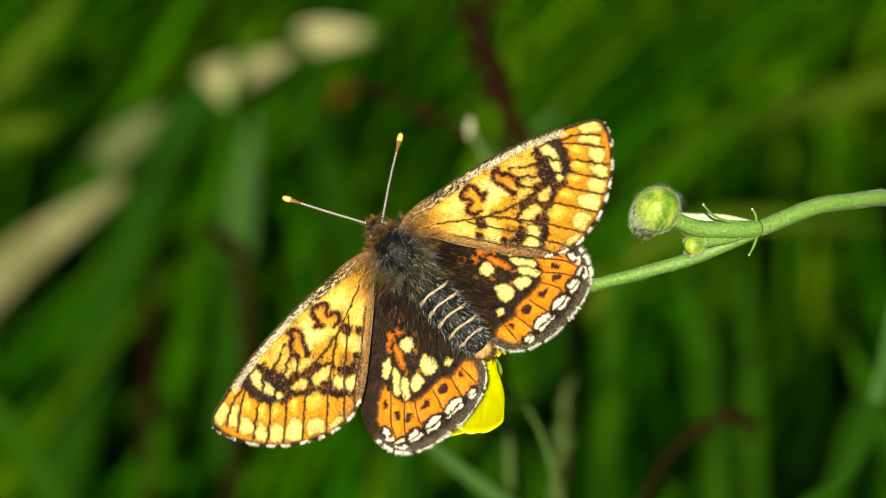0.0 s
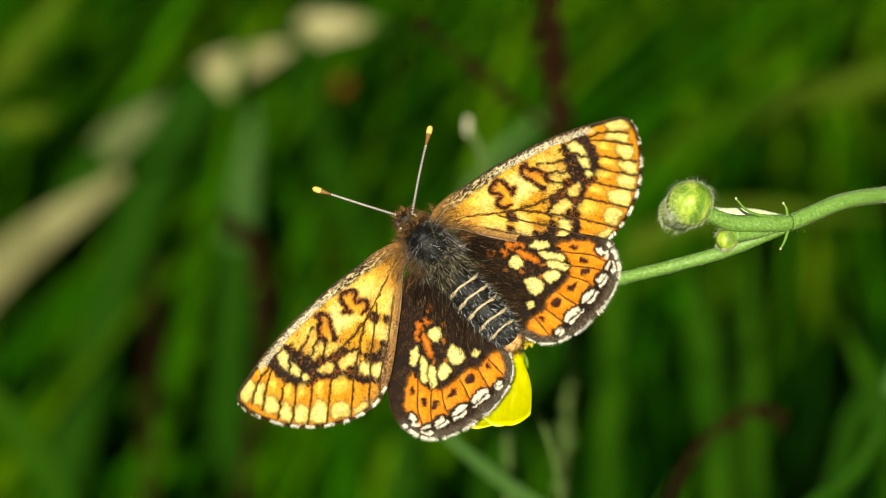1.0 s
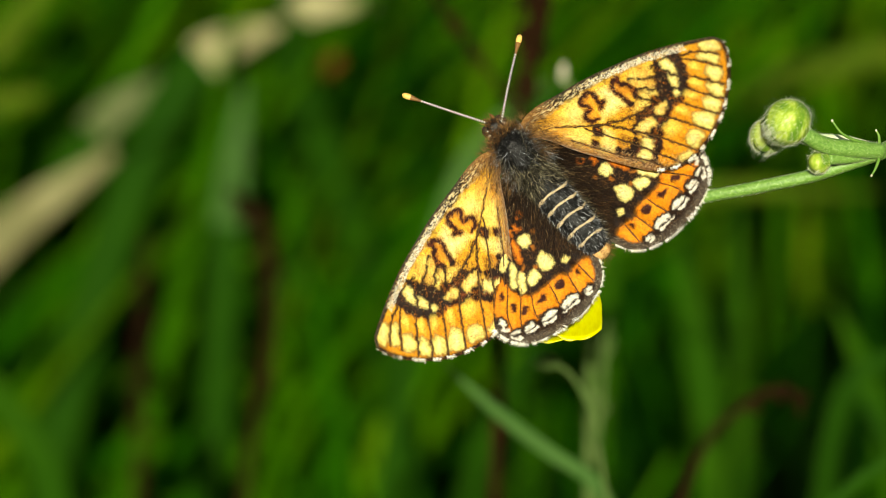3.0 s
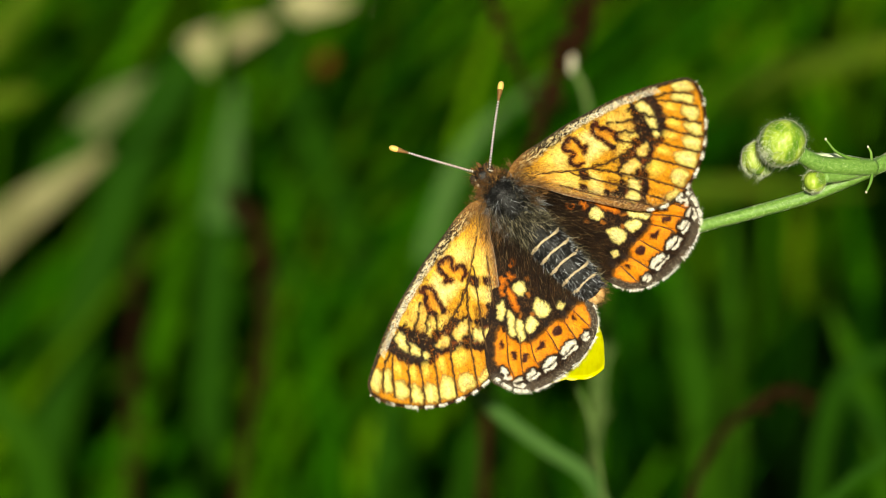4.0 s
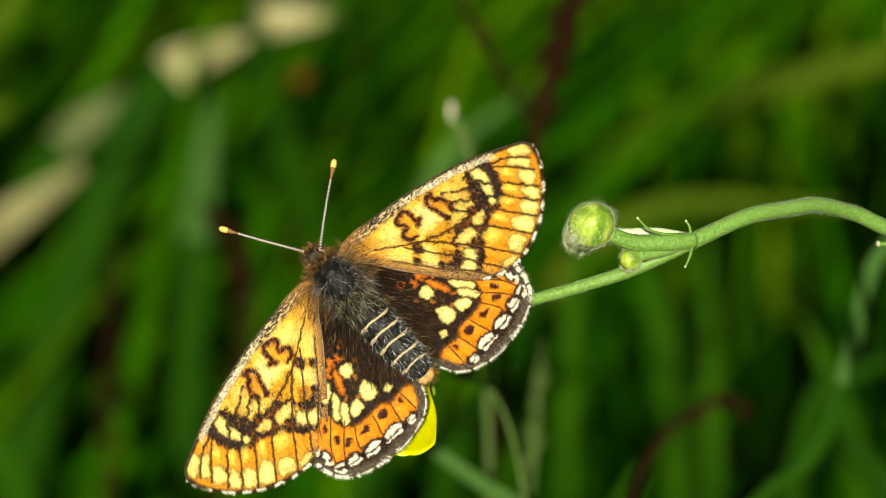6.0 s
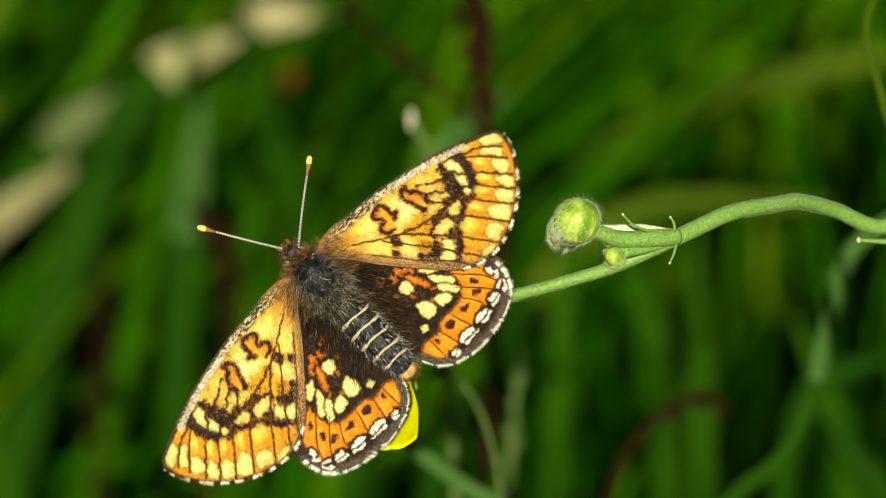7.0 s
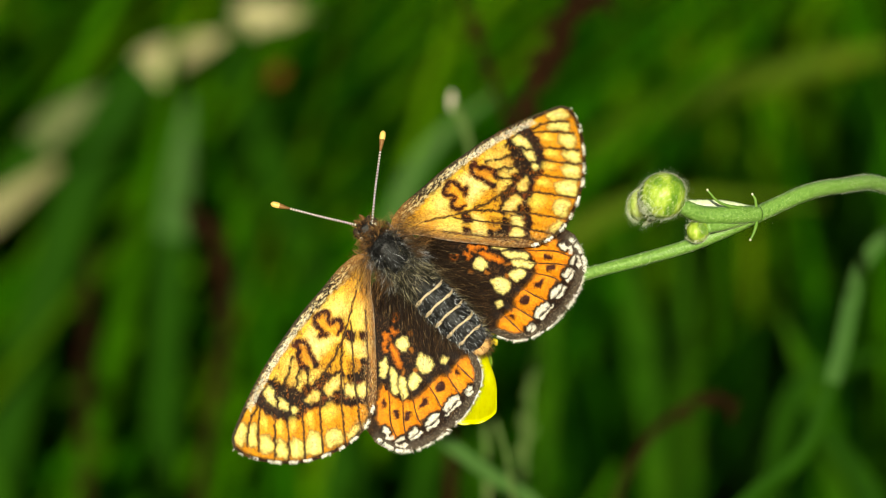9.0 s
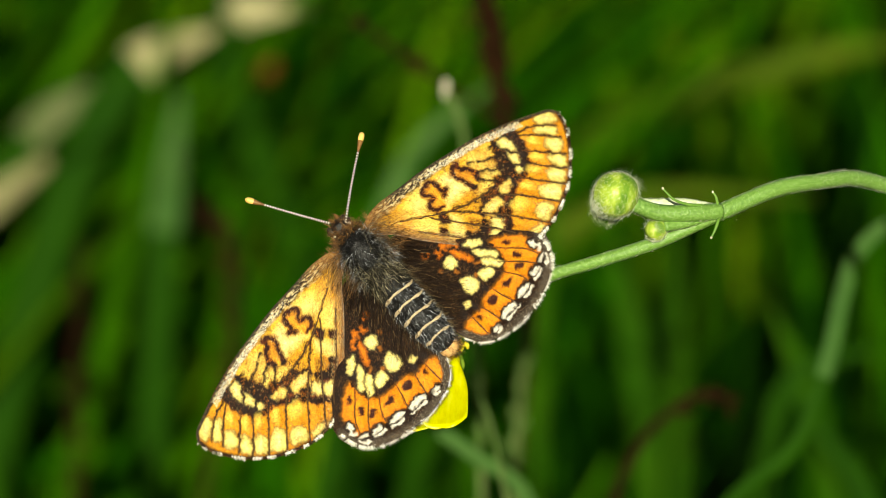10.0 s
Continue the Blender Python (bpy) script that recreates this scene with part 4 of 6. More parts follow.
FORE_SPOTS = [[(2.22, 5.67), (2.45, 5.57), (2.68, 5.85), (2.7, 6.2), (2.53, 6.35), (2.25, 6.1)], [(2.73, 6.2), (2.96, 6.12), (3.21, 6.55), (3.04, 6.62), (2.81, 6.47)], [(3.26, 6.55), (3.51, 6.5), (3.59, 6.7), (3.34, 6.75)],
              [(3.99, 6.25), (4.22, 6.03), (4.6, 5.93), (4.72, 6.1), (4.5, 6.35), (4.09, 6.35)], [(4.9, 5.8), (5.23, 5.47), (5.74, 5.35), (5.81, 5.8), (5.36, 6.0), (5.1, 6.18)],
              [(5.86, 6.0), (6.07, 5.78), (6.32, 5.8), (6.39, 6.21), (6.04, 6.31)], [(6.45, 5.95), (6.88, 5.73), (6.93, 6.18), (6.62, 6.31), (6.44, 6.21)]]
FORE_MOONS = [[(0.59, 7.64), (0.71, 7.09), (1.01, 6.92), (1.18, 7.14), (1.04, 7.79), (0.79, 7.89)], [(1.19, 7.64), (1.38, 7.04), (1.58, 7.04), (1.59, 7.72), (1.49, 8.01), (1.24, 7.89)],
              [(1.7, 8.09), (1.79, 7.64), (2.04, 7.54), (2.24, 7.74), (2.25, 8.29), (1.9, 8.33)], [(2.4, 8.34), (2.47, 7.89), (2.64, 7.82), (2.87, 7.99), (2.85, 8.54), (2.5, 8.51)],
              [(3.02, 8.54), (3.09, 7.99), (3.32, 7.8), (3.55, 7.97), (3.55, 8.59), (3.2, 8.66)]]
FORE_MOONS += [[(3.75, 8.54), (3.9, 7.8), (4.2, 7.6), (4.45, 7.9), (4.43, 8.47), (4.1, 8.64)], [(4.68, 8.15), (4.8, 7.73), (5.15, 7.6), (5.4, 7.8), (5.45, 8.1), (5.1, 8.3), (4.8, 8.35)],
               [(5.66, 7.98), (5.86, 7.66), (6.16, 7.53), (6.29, 7.78), (6.11, 7.98), (5.81, 8.1)], [(6.41, 7.66), (6.62, 7.41), (6.84, 7.31), (6.87, 7.56), (6.56, 7.76)]]
HIND_PALE = [[(4.34, 1.31), (4.63, 1.16), (5.26, 1.2), (5.32, 1.34), (4.87, 1.49), (4.51, 1.46)], [(4.84, 1.73), (5.17, 1.67), (6.14, 1.94), (6.08, 2.09), (5.61, 2.06), (5.08, 1.94)],
             [(5.26, 2.18), (5.76, 2.18), (6.35, 2.42), (6.26, 2.6), (5.76, 2.53), (5.32, 2.41)], [(4.96, 2.95), (5.26, 2.71), (5.76, 2.68), (5.85, 2.89), (5.61, 3.19), (5.37, 3.31), (5.17, 3.16)],
             [(4.06, 3.31), (4.36, 3.04), (4.72, 3.1), (4.99, 3.4), (4.87, 3.76), (4.57, 3.91), (4.24, 3.76)], [(4.09, 4.45), (4.27, 4.3), (4.48, 4.42), (4.42, 4.66), (4.18, 4.66)],
             [(3.23, 2.35), (3.44, 1.96), (3.71, 1.96), (3.92, 2.26), (3.83, 2.53), (3.41, 2.53)]]
HIND_BAND = [(5.79, 1.35), (6.5, 1.14), (7.67, 1.27), (7.84, 1.65), (8.42, 2.07), (8.25, 2.45), (7.96, 2.66), (7.67, 3.25), (7.2, 3.63), (6.79, 4.47), (6.2, 4.92), (5.91, 5.48), (5.31, 6.09), (4.78, 6.12), (4.12, 5.71),
             (4.24, 5.44), (4.63, 5.04), (5.14, 4.74), (5.26, 4.29), (5.61, 3.84), (6.2, 3.4), (6.41, 2.95), (6.5, 2.42), (6.32, 1.91)]
HIND_DOTS = [[(6.41, 1.41), (6.67, 1.32), (6.91, 1.41), (6.67, 1.5)], [(6.94, 2.12), (7.08, 1.92), (7.43, 2.07), (7.41, 2.24), (7.08, 2.24)], [(7.03, 2.6), (7.23, 2.51), (7.46, 2.6), (7.32, 2.89), (7.05, 2.83)],
             [(6.26, 3.61), (6.5, 3.34), (6.79, 3.25), (6.76, 3.49), (6.5, 3.69)], [(5.37, 4.44), (5.67, 4.14), (5.97, 4.26), (5.91, 4.5), (5.61, 4.62)], [(4.69, 5.22), (4.9, 5.1), (5.08, 5.22), (4.9, 5.4)]]
HIND_MOONS = [[(7.75, 1.48), (8.07, 1.45), (8.19, 1.77), (7.96, 1.77)], [(8.25, 2.6), (8.37, 2.22), (8.57, 2.07), (8.51, 2.48)], [(7.76, 3.1), (8.02, 2.86), (8.37, 2.81), (8.19, 3.13), (7.85, 3.34)],
              [(6.97, 4.38), (7.14, 3.9), (7.76, 3.63), (7.67, 3.84), (7.2, 4.38)], [(6.05, 5.39), (6.2, 4.92), (6.79, 4.58), (6.97, 4.67), (6.56, 5.09), (6.2, 5.45)], [(5.49, 6.06), (5.61, 5.82), (5.91, 5.69), (5.94, 5.87), (5.73, 6.05)]]
HIND_CRESCENTS = [[(8.02, 1.48), (8.37, 1.83), (8.31, 1.95)], [(8.71, 2.19), (8.77, 2.42), (8.66, 2.66)], [(8.43, 2.95), (8.25, 3.25), (8.02, 3.43)], [(7.85, 3.84), (7.61, 4.2), (7.38, 4.37)],
                  [(7.09, 4.73), (6.79, 5.09), (6.44, 5.39)], [(6.03, 5.87), (5.85, 6.11)]]


def paint_fore(u, v):
    p = Scales(FORE_GRID, u, v, AMBER, 5)
    # the outer half is a deeper orange
    p.lay((p.b - 6.2) * 1.6, ORANGE)
    p.lay(0.55 * (1 - abs(p.b - 4.9) / 0.8) * (p.a > 4.6), ORANGE)
    for field in FORE_GOLD:
        p.patch(field, YELLOW, 0.4, 0.95)
        p.patch(field, PALE, 0.9, 0.55, 0.18)
    for field in FORE_PALE:
        p.patch(field, YELLOW, 0.16)
        p.patch(field, PALE, 0.5, 0.8, 0.06)
    p.lay(0.6 * (1.2 - np.hypot(p.a - 7.0, p.b - 1.8) / 0.7), ORANGE)
    p.speckle(1.1 - gap_to([(5.75, 4.3), (5.2, 5.0)], p.a, p.b) / 0.45, 0.45, BROWN)
    p.lay(0.5 * np.clip(1.6 * (cloud(p.a * 2.3, p.b * 1.9, 61) - 0.05), 0, 1), ORANGE)
    p.speckle(np.clip(cloud(p.a * 6, p.b * 2.5, 62), 0, 1) * (p.b < 6), 0.26, (0.66, 0.24, 0.012))
    # dark bands across the wing
    for k, field in enumerate(FORE_DARK):
        p.patch(field, MAHOGANY, 0.14, 0.8, -0.06, 0.16)
        p.patch(field, DARK, 0.10, 1.0, -0.03, 0.18)
    p.patch([(6.22, 4.79), (6.58, 4.64), (6.68, 5.04), (6.37, 5.25), (6.12, 5.22)], MAHOGANY, 0.25, 0.85, 0, 0.3)
    p.speckle(1.2 - np.hypot(p.a - 6.35, p.b - 5.0) / 0.35, 0.35, AMBER)
    p.band([(1.70, 5.95), (2.05, 6.3), (2.45, 6.66), (2.95, 6.84), (3.45, 6.88), (3.75, 6.72), (4.02, 6.52), (4.4, 6.52), (4.8, 6.44), (5.2, 6.38), (5.65, 6.4), (6.0, 6.53), (6.45, 6.48), (6.95, 6.44)], 0.30, DARK, 0.08, rim=True, worn=0.10)
    p.band([(1.75, 5.6), (2.1, 6.05), (2.5, 6.5), (3.0, 6.72)], 0.34, DARK, 0.08, worn=0.1)
    p.band([(2.25, 5.75), (2.9, 6.2), (3.5, 6.42), (4.1, 6.22), (4.6, 6.1)], 0.62, DARK, 0.10, worn=0.14)
    p.band([(4.5, 6.1), (5.3, 5.85), (5.9, 6.0), (6.4, 6.05), (6.85, 6.0)], 0.56, DARK, 0.10, rim=True, worn=0.20)
    for line in ([(2.72, 5.8), (2.72, 6.3)], [(3.22, 6.1), (3.22, 6.6)], [(3.8, 6.0), (3.85, 6.6)], [(4.8, 5.8), (4.72, 6.45)], [(5.84, 5.5), (5.72, 6.4)]):
        p.band(line, 0.20, DARK, 0.10, 0.95, worn=0.1)
    # the two looped marks in the cell, mahogany lines round an orange field
    p.patch([(6.07, 3.36), (6.08, 3.03), (5.74, 3.1), (5.51, 2.98), (5.54, 2.67), (5.36, 2.59), (5.1, 2.69), (5.03, 2.95), (5.26, 3.21), (5.51, 3.36), (5.77, 3.54)], (0.82, 0.36, 0.03), 0.08)
    p.band([(5.95, 3.49), (6.15, 3.31), (6.13, 2.95), (5.87, 2.95), (5.64, 3.03), (5.54, 2.87), (5.62, 2.62), (5.41, 2.51), (5.1, 2.59), (4.92, 2.82), (4.92, 3.05), (5.13, 3.21), (5.18, 3.39), (5.0, 3.59), (5.38, 3.51)], 0.155, DARK_RED, 0.06, rim=True)
    p.patch([(4.08, 3.82), (4.34, 3.85), (4.42, 4.28), (4.49, 4.64), (4.19, 4.74), (4.03, 4.38)], (0.82, 0.36, 0.03), 0.10)
    p.band([(3.80, 3.85), (4.03, 4.08), (3.93, 4.38), (4.01, 4.69), (4.26, 4.92)], 0.20, DARK_RED, 0.06, rim=True)
    p.band([(3.91, 3.82), (4.13, 3.72), (4.36, 3.77), (4.44, 4.08), (4.54, 4.41), (4.75, 4.78)], 0.155, DARK_RED, 0.06, rim=True)
    p.band([(4.75, 4.72), (4.55, 4.88), (4.3, 4.92)], 0.14, DARK, 0.08, worn=0.1)
    for field in ([(6.23, 3.62), (6.43, 3.39), (6.69, 3.51), (6.66, 3.82), (6.43, 3.92)], [(6.87, 3.67), (7.1, 3.54), (7.23, 3.67), (7.04, 3.9)]):
        p.patch(field, DARK_RED, 0.10, 0.95, -0.04)
    # pale spots set in the dark bands
    for k, field in enumerate(FORE_SPOTS):
        p.patch(field, AMBER if k in (3, 4) else YELLOW, 0.10)
        p.patch(field, PALE, 0.30, 0.55 if k in (3, 4) else 0.9, 0.06)
    for line in ([(2.70, 5.8), (2.74, 6.4)], [(3.22, 6.2), (3.26, 6.75)]):
        p.band(line, 0.12, DARK, 0.07)
    p.speckle(0.9 - gap_to([(3.4, 5.55), (4.4, 5.45), (5.3, 5.1)], p.a, p.b) / 0.5, 0.42, BROWN)
    p.band([(1.72, 5.60), (2.05, 5.27)], 0.10, WHITE, 0.08)
    p.band([(1.88, 5.72), (2.08, 5.48)], 0.12, PALE, 0.08)
    # the outer band: an orange cell and a pale moon between each pair of veins
    for field in FORE_MOONS:
        p.patch(field, BROWN, 0.08, 0.85, -0.07)
        p.patch(field, YELLOW, 0.12, 0.95)
        p.patch(field, PALE, 0.35, 0.8, 0.10)
    p.patch([(4.72, 7.1), (4.8, 6.65), (5.1, 6.58), (5.41, 6.73), (5.25, 7.01), (4.95, 7.15)], YELLOW, 0.35, 0.9)
    for x, y in ((4.1, 7.1), (3.3, 7.25), (2.7, 7.3), (2.0, 7.0)):
        p.spot(x, y, 0.16, 0.26, YELLOW, soft=1.2)
    for line in FORE_VEINS:
        p.band(line, 0.095, DARK, 0.05, 0.95)
    for line in FORE_SHORT_VEINS:
        p.band(line, 0.15, DARK, 0.09, 0.95, worn=0.08)
    p.edge(FORE_OUTER, 0.34, DARK, 0.22)
    # the leading edge, dark with rows of gold and cream scales
    d = gap_to(FORE_LEAD, u, v)
    wide = np.interp(u, [0, 4, 10, 15, 17, 19], [1.35, 1.20, 1.0, 0.75, 0.45, 0.25])
    grain = 1.0 - d / wide + 0.12 * cloud(u * 3, v * 3, 4)
    p.lay(3.0 * grain, (0.020, 0.012, 0.006))
    flecks = np.clip(5 * (cloud(u * 5.5 + v * 3, v * 11, 41) - 0.12), 0, 1)
    p.lay(np.clip(2.5 * grain, 0, 1) * flecks * (u < 17.4) * 0.95, (0.72, 0.60, 0.33))
    p.speckle(2.5 * grain * (u < 17), 0.10, (0.70, 0.60, 0.38))
    p.speckle((d < 0.75) * (d > 0.25) * np.clip((u - 6) / 5, 0, 1) * (u < 17.2), 0.50, (0.88, 0.85, 0.70))
    p.lay((0.24 - d) * 6 * (u > 2), (0.035, 0.028, 0.018))
    p.lay(0.75 * (1.3 - np.hypot(u - 0.9, v + 0.2) / 2.2), (0.20, 0.085, 0.018))
    p.speckle(2.2 - np.hypot(u, v) / 2.3, 0.35, (0.42, 0.22, 0.06))
    p.edge(FORE_TRAIL[1:7], 0.55, (0.17, 0.075, 0.026), 0.8, 0.9)
    p.speckle(1.4 - gap_to(FORE_TRAIL[1:8], u, v), 0.30, (0.60, 0.40, 0.20))
    p.speckle(1.2 - gap_to(FORE_TRAIL[1:8], u, v), 0.42, BROWN)
    p.edge(FORE_TRAIL[1:5], 0.05, (0.30, 0.26, 0.22), 0.08, 0.6)
    # fine streaks along the veins, scattered dark scales, and a dusting of pale ones
    p.c *= (1 + 0.20 * cloud(p.a * 16, p.b * 5, 21) + 0.13 * cloud(p.a * 5, p.b * 3, 22))[:, None]
    p.dust(0.17)
    p.speckle(np.clip(cloud(p.a * 8, p.b * 2.2, 23) - 0.1, 0, 1) * (v < -2), 0.26, (0.62, 0.20, 0.014))
    p.speckle(np.clip(cloud(p.a * 1.6, p.b * 1.6, 24), 0, 1), 0.08, (0.22, 0.075, 0.012))
    p.speckle(0.2 + np.clip(cloud(u * 0.9, v * 0.9, 8), 0, 1), 0.05, BROWN)
    p.speckle(np.clip(cloud(u * 2.5, v * 2.5, 12) - 0.2, 0, 1), 0.10, (0.5, 0.36, 0.16))
    return p.c


def paint_hind(u, v):
    p = Scales(HIND_GRID, u, v, (0.012, 0.005, 0.003), 6)
    p.speckle(np.full(u.shape, 1.0), 0.10, (0.07, 0.034, 0.012))
    p.speckle(np.clip(cloud(u * 1.3, v * 1.3, 51) + 0.1, 0, 1), 0.20, (0.14, 0.065, 0.016))
    p.patch(HIND_BAND, RED, 0.12)
    p.patch(HIND_BAND, (0.90, 0.33, 0.016), 0.7, 0.9, 0.15)
    # dark inner scallops that bite into the orange
    p.band([(5.4, 1.55), (5.95, 1.50)], 0.16, DARK)
    p.band([(6.2, 2.2), (6.45, 2.25)], 0.14, DARK)
    for field in HIND_PALE:
        p.patch(field, DARK, 0.15, 0.8, -0.12)
        p.patch(field, YELLOW, 0.10)
        p.patch(field, PALE, 0.25, 0.9, 0.03)
    for field in ([(2.93, 1.27), (3.47, 1.15), (4.01, 1.22), (4.01, 1.49), (3.59, 1.45), (3.08, 1.48)], [(3.29, 1.54), (3.98, 1.61), (4.87, 2.12), (4.66, 2.29), (4.13, 2.11), (3.59, 1.75)],
                  [(1.96, 1.68), (2.39, 1.6), (2.51, 1.81), (2.26, 2.05), (2.02, 1.93)], [(2.75, 1.63), (3.17, 1.57), (3.11, 1.93), (2.87, 1.99)]):
        p.patch(field, RED, 0.18, 0.8, 0.02, 0.14)
    p.spot(2.25, 1.82, 0.10, 0.09, DARK)
    for x, y, rx, ry, a in [(3.0, 2.6, 0.16, 0.12, 0), (3.9, 2.75, 0.14, 0.10, 20), (5.05, 2.35, 0.22, 0.10, 0), (4.9, 3.0, 0.10, 0.14, 0)]:
        p.spot(x, y, rx, ry, (0.34, 0.12, 0.016), a, 0.9)
    for field in HIND_DOTS:
        p.patch(field, (0.045, 0.010, 0.006), 0.12, 1.0, -0.02)
    # the grey-brown margin with a row of white moons and a second row of thin crescents
    p.edge(HIND_OUTER, 0.62, (0.050, 0.036, 0.026), 0.22)
    for field in HIND_MOONS:
        p.patch(field, DARK, 0.10, 1.0, -0.12)
        p.patch(field, WHITE, 0.10, 1.0, 0.035)
    p.speckle(1.0 - gap_to(HIND_OUTER, u, v) / 0.9, 0.20, (0.34, 0.29, 0.22))
    for line in HIND_CRESCENTS:
        p.band(line, 0.13, (0.82, 0.79, 0.70), 0.06, 1.0, worn=0.04)
    for line in HIND_VEINS:
        p.band(line, 0.05, (0.05, 0.015, 0.005), 0.05, 0.9)
    p.edge(HIND_OUTER, 0.10, (0.05, 0.04, 0.03), 0.10)
    p.lay(1.3 - np.hypot(u - 0.6, (v + 3.5) * 0.5) / 2.4, (0.014, 0.007, 0.004))
    p.edge([(0.0, -8.9), (0.3, -6.0), (0.6, -3.2)], 0.10, (0.36, 0.27, 0.14), 0.5, 0.7)
    p.c *= (1 + 0.16 * cloud(p.a * 4, p.b * 13, 25))[:, None]
    p.dust(0.15)
    p.speckle(np.clip(cloud(u * 0.9, v * 0.9, 8), 0, 1), 0.08, BROWN)
    p.speckle(np.clip(cloud(u * 2.5, v * 2.5, 12) - 0.1, 0, 1), 0.07, (0.24, 0.14, 0.06))
    return p.c


painted = {}                                # the scales of a left and a right wing are alike


def wing(name, parent, left, lead, trail, base, grid, paint, veins, outer, hair_seed, hair_zone, label):
    """A thin wing with both its faces, its veins, fringe and the hairs at its root. The left one is the mirror image."""
    sign = -1.0 if left else 1.0
    nu, nv = (400, 236) if len(lead) > 8 else (270, 270)
    top_line = curve_points([(x, y, 0) for x, y in lead], 200)
    low_line = curve_points([(x, y, 0) for x, y in trail], 200)
    u0, u1 = lead[0][0], lead[-1][0]
    k = np.linspace(0, 1, nu)
    us = u0 + (u1 - u0) * (1 - (1 - k) ** 1.35)
    hi, lo = np.interp(us, top_line[:, 0], top_line[:, 1]), np.interp(us, low_line[:, 0], low_line[:, 1])
    s = np.linspace(0, 1, nv)[None]
    u = np.repeat(us[:, None], nv, 1)
    v = lo[:, None] * (1 - s) + hi[:, None] * s
    vein_gap = np.full(u.size, 1e9)
    pa, pb = to_pattern(grid, u.ravel(), v.ravel())
    for line in veins:
        vein_gap = np.minimum(vein_gap, gap_to(line, pa, pb))
    w = -0.06 * np.cos(np.clip(vein_gap, 0, 0.45) / 0.45 * math.pi) + 0.05 * cloud(u.ravel() * 0.7, v.ravel() * 0.7, 3)
    if len(lead) < 8:                       # the hindwing dips under the forewing
        w = w - 0.9 * np.clip(1 - (np.repeat(hi[:, None], nv, 1) - v).ravel() / 3.5, 0, 1) ** 1.5
    n = u.size
    verts = np.zeros((2 * n, 3))
    verts[:n, 0] = verts[n:, 0] = sign * u.ravel() * MM
    verts[:n, 1] = verts[n:, 1] = v.ravel() * MM
    verts[:n, 2], verts[n:, 2] = w * MM, (w - 0.07) * MM
    i = (np.arange(nu - 1)[:, None] * nv + np.arange(nv - 1)[None]).ravel()
    q = np.stack([i, i + nv, i + nv + 1, i + 1], 1)
    if left:
        q = q[:, ::-1]
    rim = [j for j in range(nv)] + [k2 * nv + nv - 1 for k2 in range(1, nu)] + [(nu - 1) * nv + j for j in range(nv - 2, -1, -1)] + [k2 * nv for k2 in range(nu - 2, 0, -1)]
    sides = [(a, b, b + n, a + n) for a, b in zip(rim, rim[1:] + rim[:1])]
    ob = mesh_object(name, verts, np.concatenate([q, q[:, ::-1] + n]).tolist() + sides, M_WING, parent, label)
    colours = np.ones((2 * n, 4))
    if name not in painted:
        painted[name] = paint(u.ravel(), v.ravel())
    colours[:n, :3] = painted[name]
    light = np.clip(colours[:n, :3].mean(1, keepdims=True) * 2.2, 0.42, 1.0)
    colours[n:, :3] = 0.25 * colours[:n, :3] + 0.75 * light * np.array((0.95, 0.46, 0.07))
    layer = ob.data.attributes.new("scales", "FLOAT_COLOR", "POINT")
    layer.data.foreach_set("color", colours.ravel())
    for line in veins:
        p = [np.array((sign * x, y, 0.045)) * MM for x, y in (from_pattern(grid, a, b) for a, b in line)]
        mesh_object("vein", *tube(p, [0.000015, 0.00006, 0.00004], 16, 5), M_VEIN, ob)
    rng = np.random.default_rng(hair_seed)
    edge_line = curve_points([(x, y, 0) for x, y in outer], 420)
    tang = np.gradient(edge_line, axis=0)
    tufts = {True: ([], [], []), False: ([], [], [])}
    fore = len(lead) > 8                    # the forewing's fringe is broken into dashes, the hindwing's runs on
    beat = 0.15 if fore else 0.12
    for j in range(len(edge_line)):
        out = np.array((tang[j][1], -tang[j][0], 0.0))
        out /= np.linalg.norm(out) + 1e-9
        if out @ (edge_line[j] - np.array((5.0, -6.0, 0.0))) < 0:
            out = -out
        pale = math.sin(j * beat + 0.6 * math.sin(j * 0.05)) > (-0.1 if fore else -0.85)
        roots, ways, size = tufts[pale]
        for _ in range(3 if pale else 2):
            r = edge_line[j] + 0.05 * rng.normal(size=3) * (1, 1, 0.3) - out * 0.16
            roots.append(np.array((sign * r[0], r[1], r[2] * 0.5 + 0.03)) * MM)
            d = out + rng.normal(size=3) * 0.3
            ways.append((sign * d[0], d[1], d[2]))
            size.append((0.22 + 0.18 * rng.random()) * (1.0 if pale else 0.7) * (0.75 if fore else 1.15) * MM)
    for pale, mat, text in ((True, M_FRINGE, "white dashes of the fringe"), (False, M_FUR_BROWN, "dark gaps of the fringe")):
        roots, ways, size = tufts[pale]
        mesh_object("fringe", *strands(roots, ways, size, np.full(len(roots), 0.000020), rng, 0.15), mat, ob, text)
    roots, ways, size = [], [], []
    for _ in range(700 if fore else 1900):
        a, b = hair_zone[0] + (hair_zone[1] - hair_zone[0]) * rng.random() ** 1.5, hair_zone[2] + (hair_zone[3] - hair_zone[2]) * rng.random()
        roots.append(np.array((sign * a, b, 0.06)) * MM)
        d = np.array((0.55 + 0.1 * a, hair_zone[4], 0.20)) + rng.normal(size=3) * 0.18
        ways.append((sign * d[0], d[1], d[2]))
        size.append((0.6 + 0.9 * rng.random()) * MM)
    mesh_object("hair", *strands(roots, ways, size, np.full(len(roots), 0.000014), rng, 0.2), M_FUR_ROOT if fore else M_FUR_BROWN, ob, "long golden-brown hairs at the wing root" if fore else "long brown hairs at the wing root")
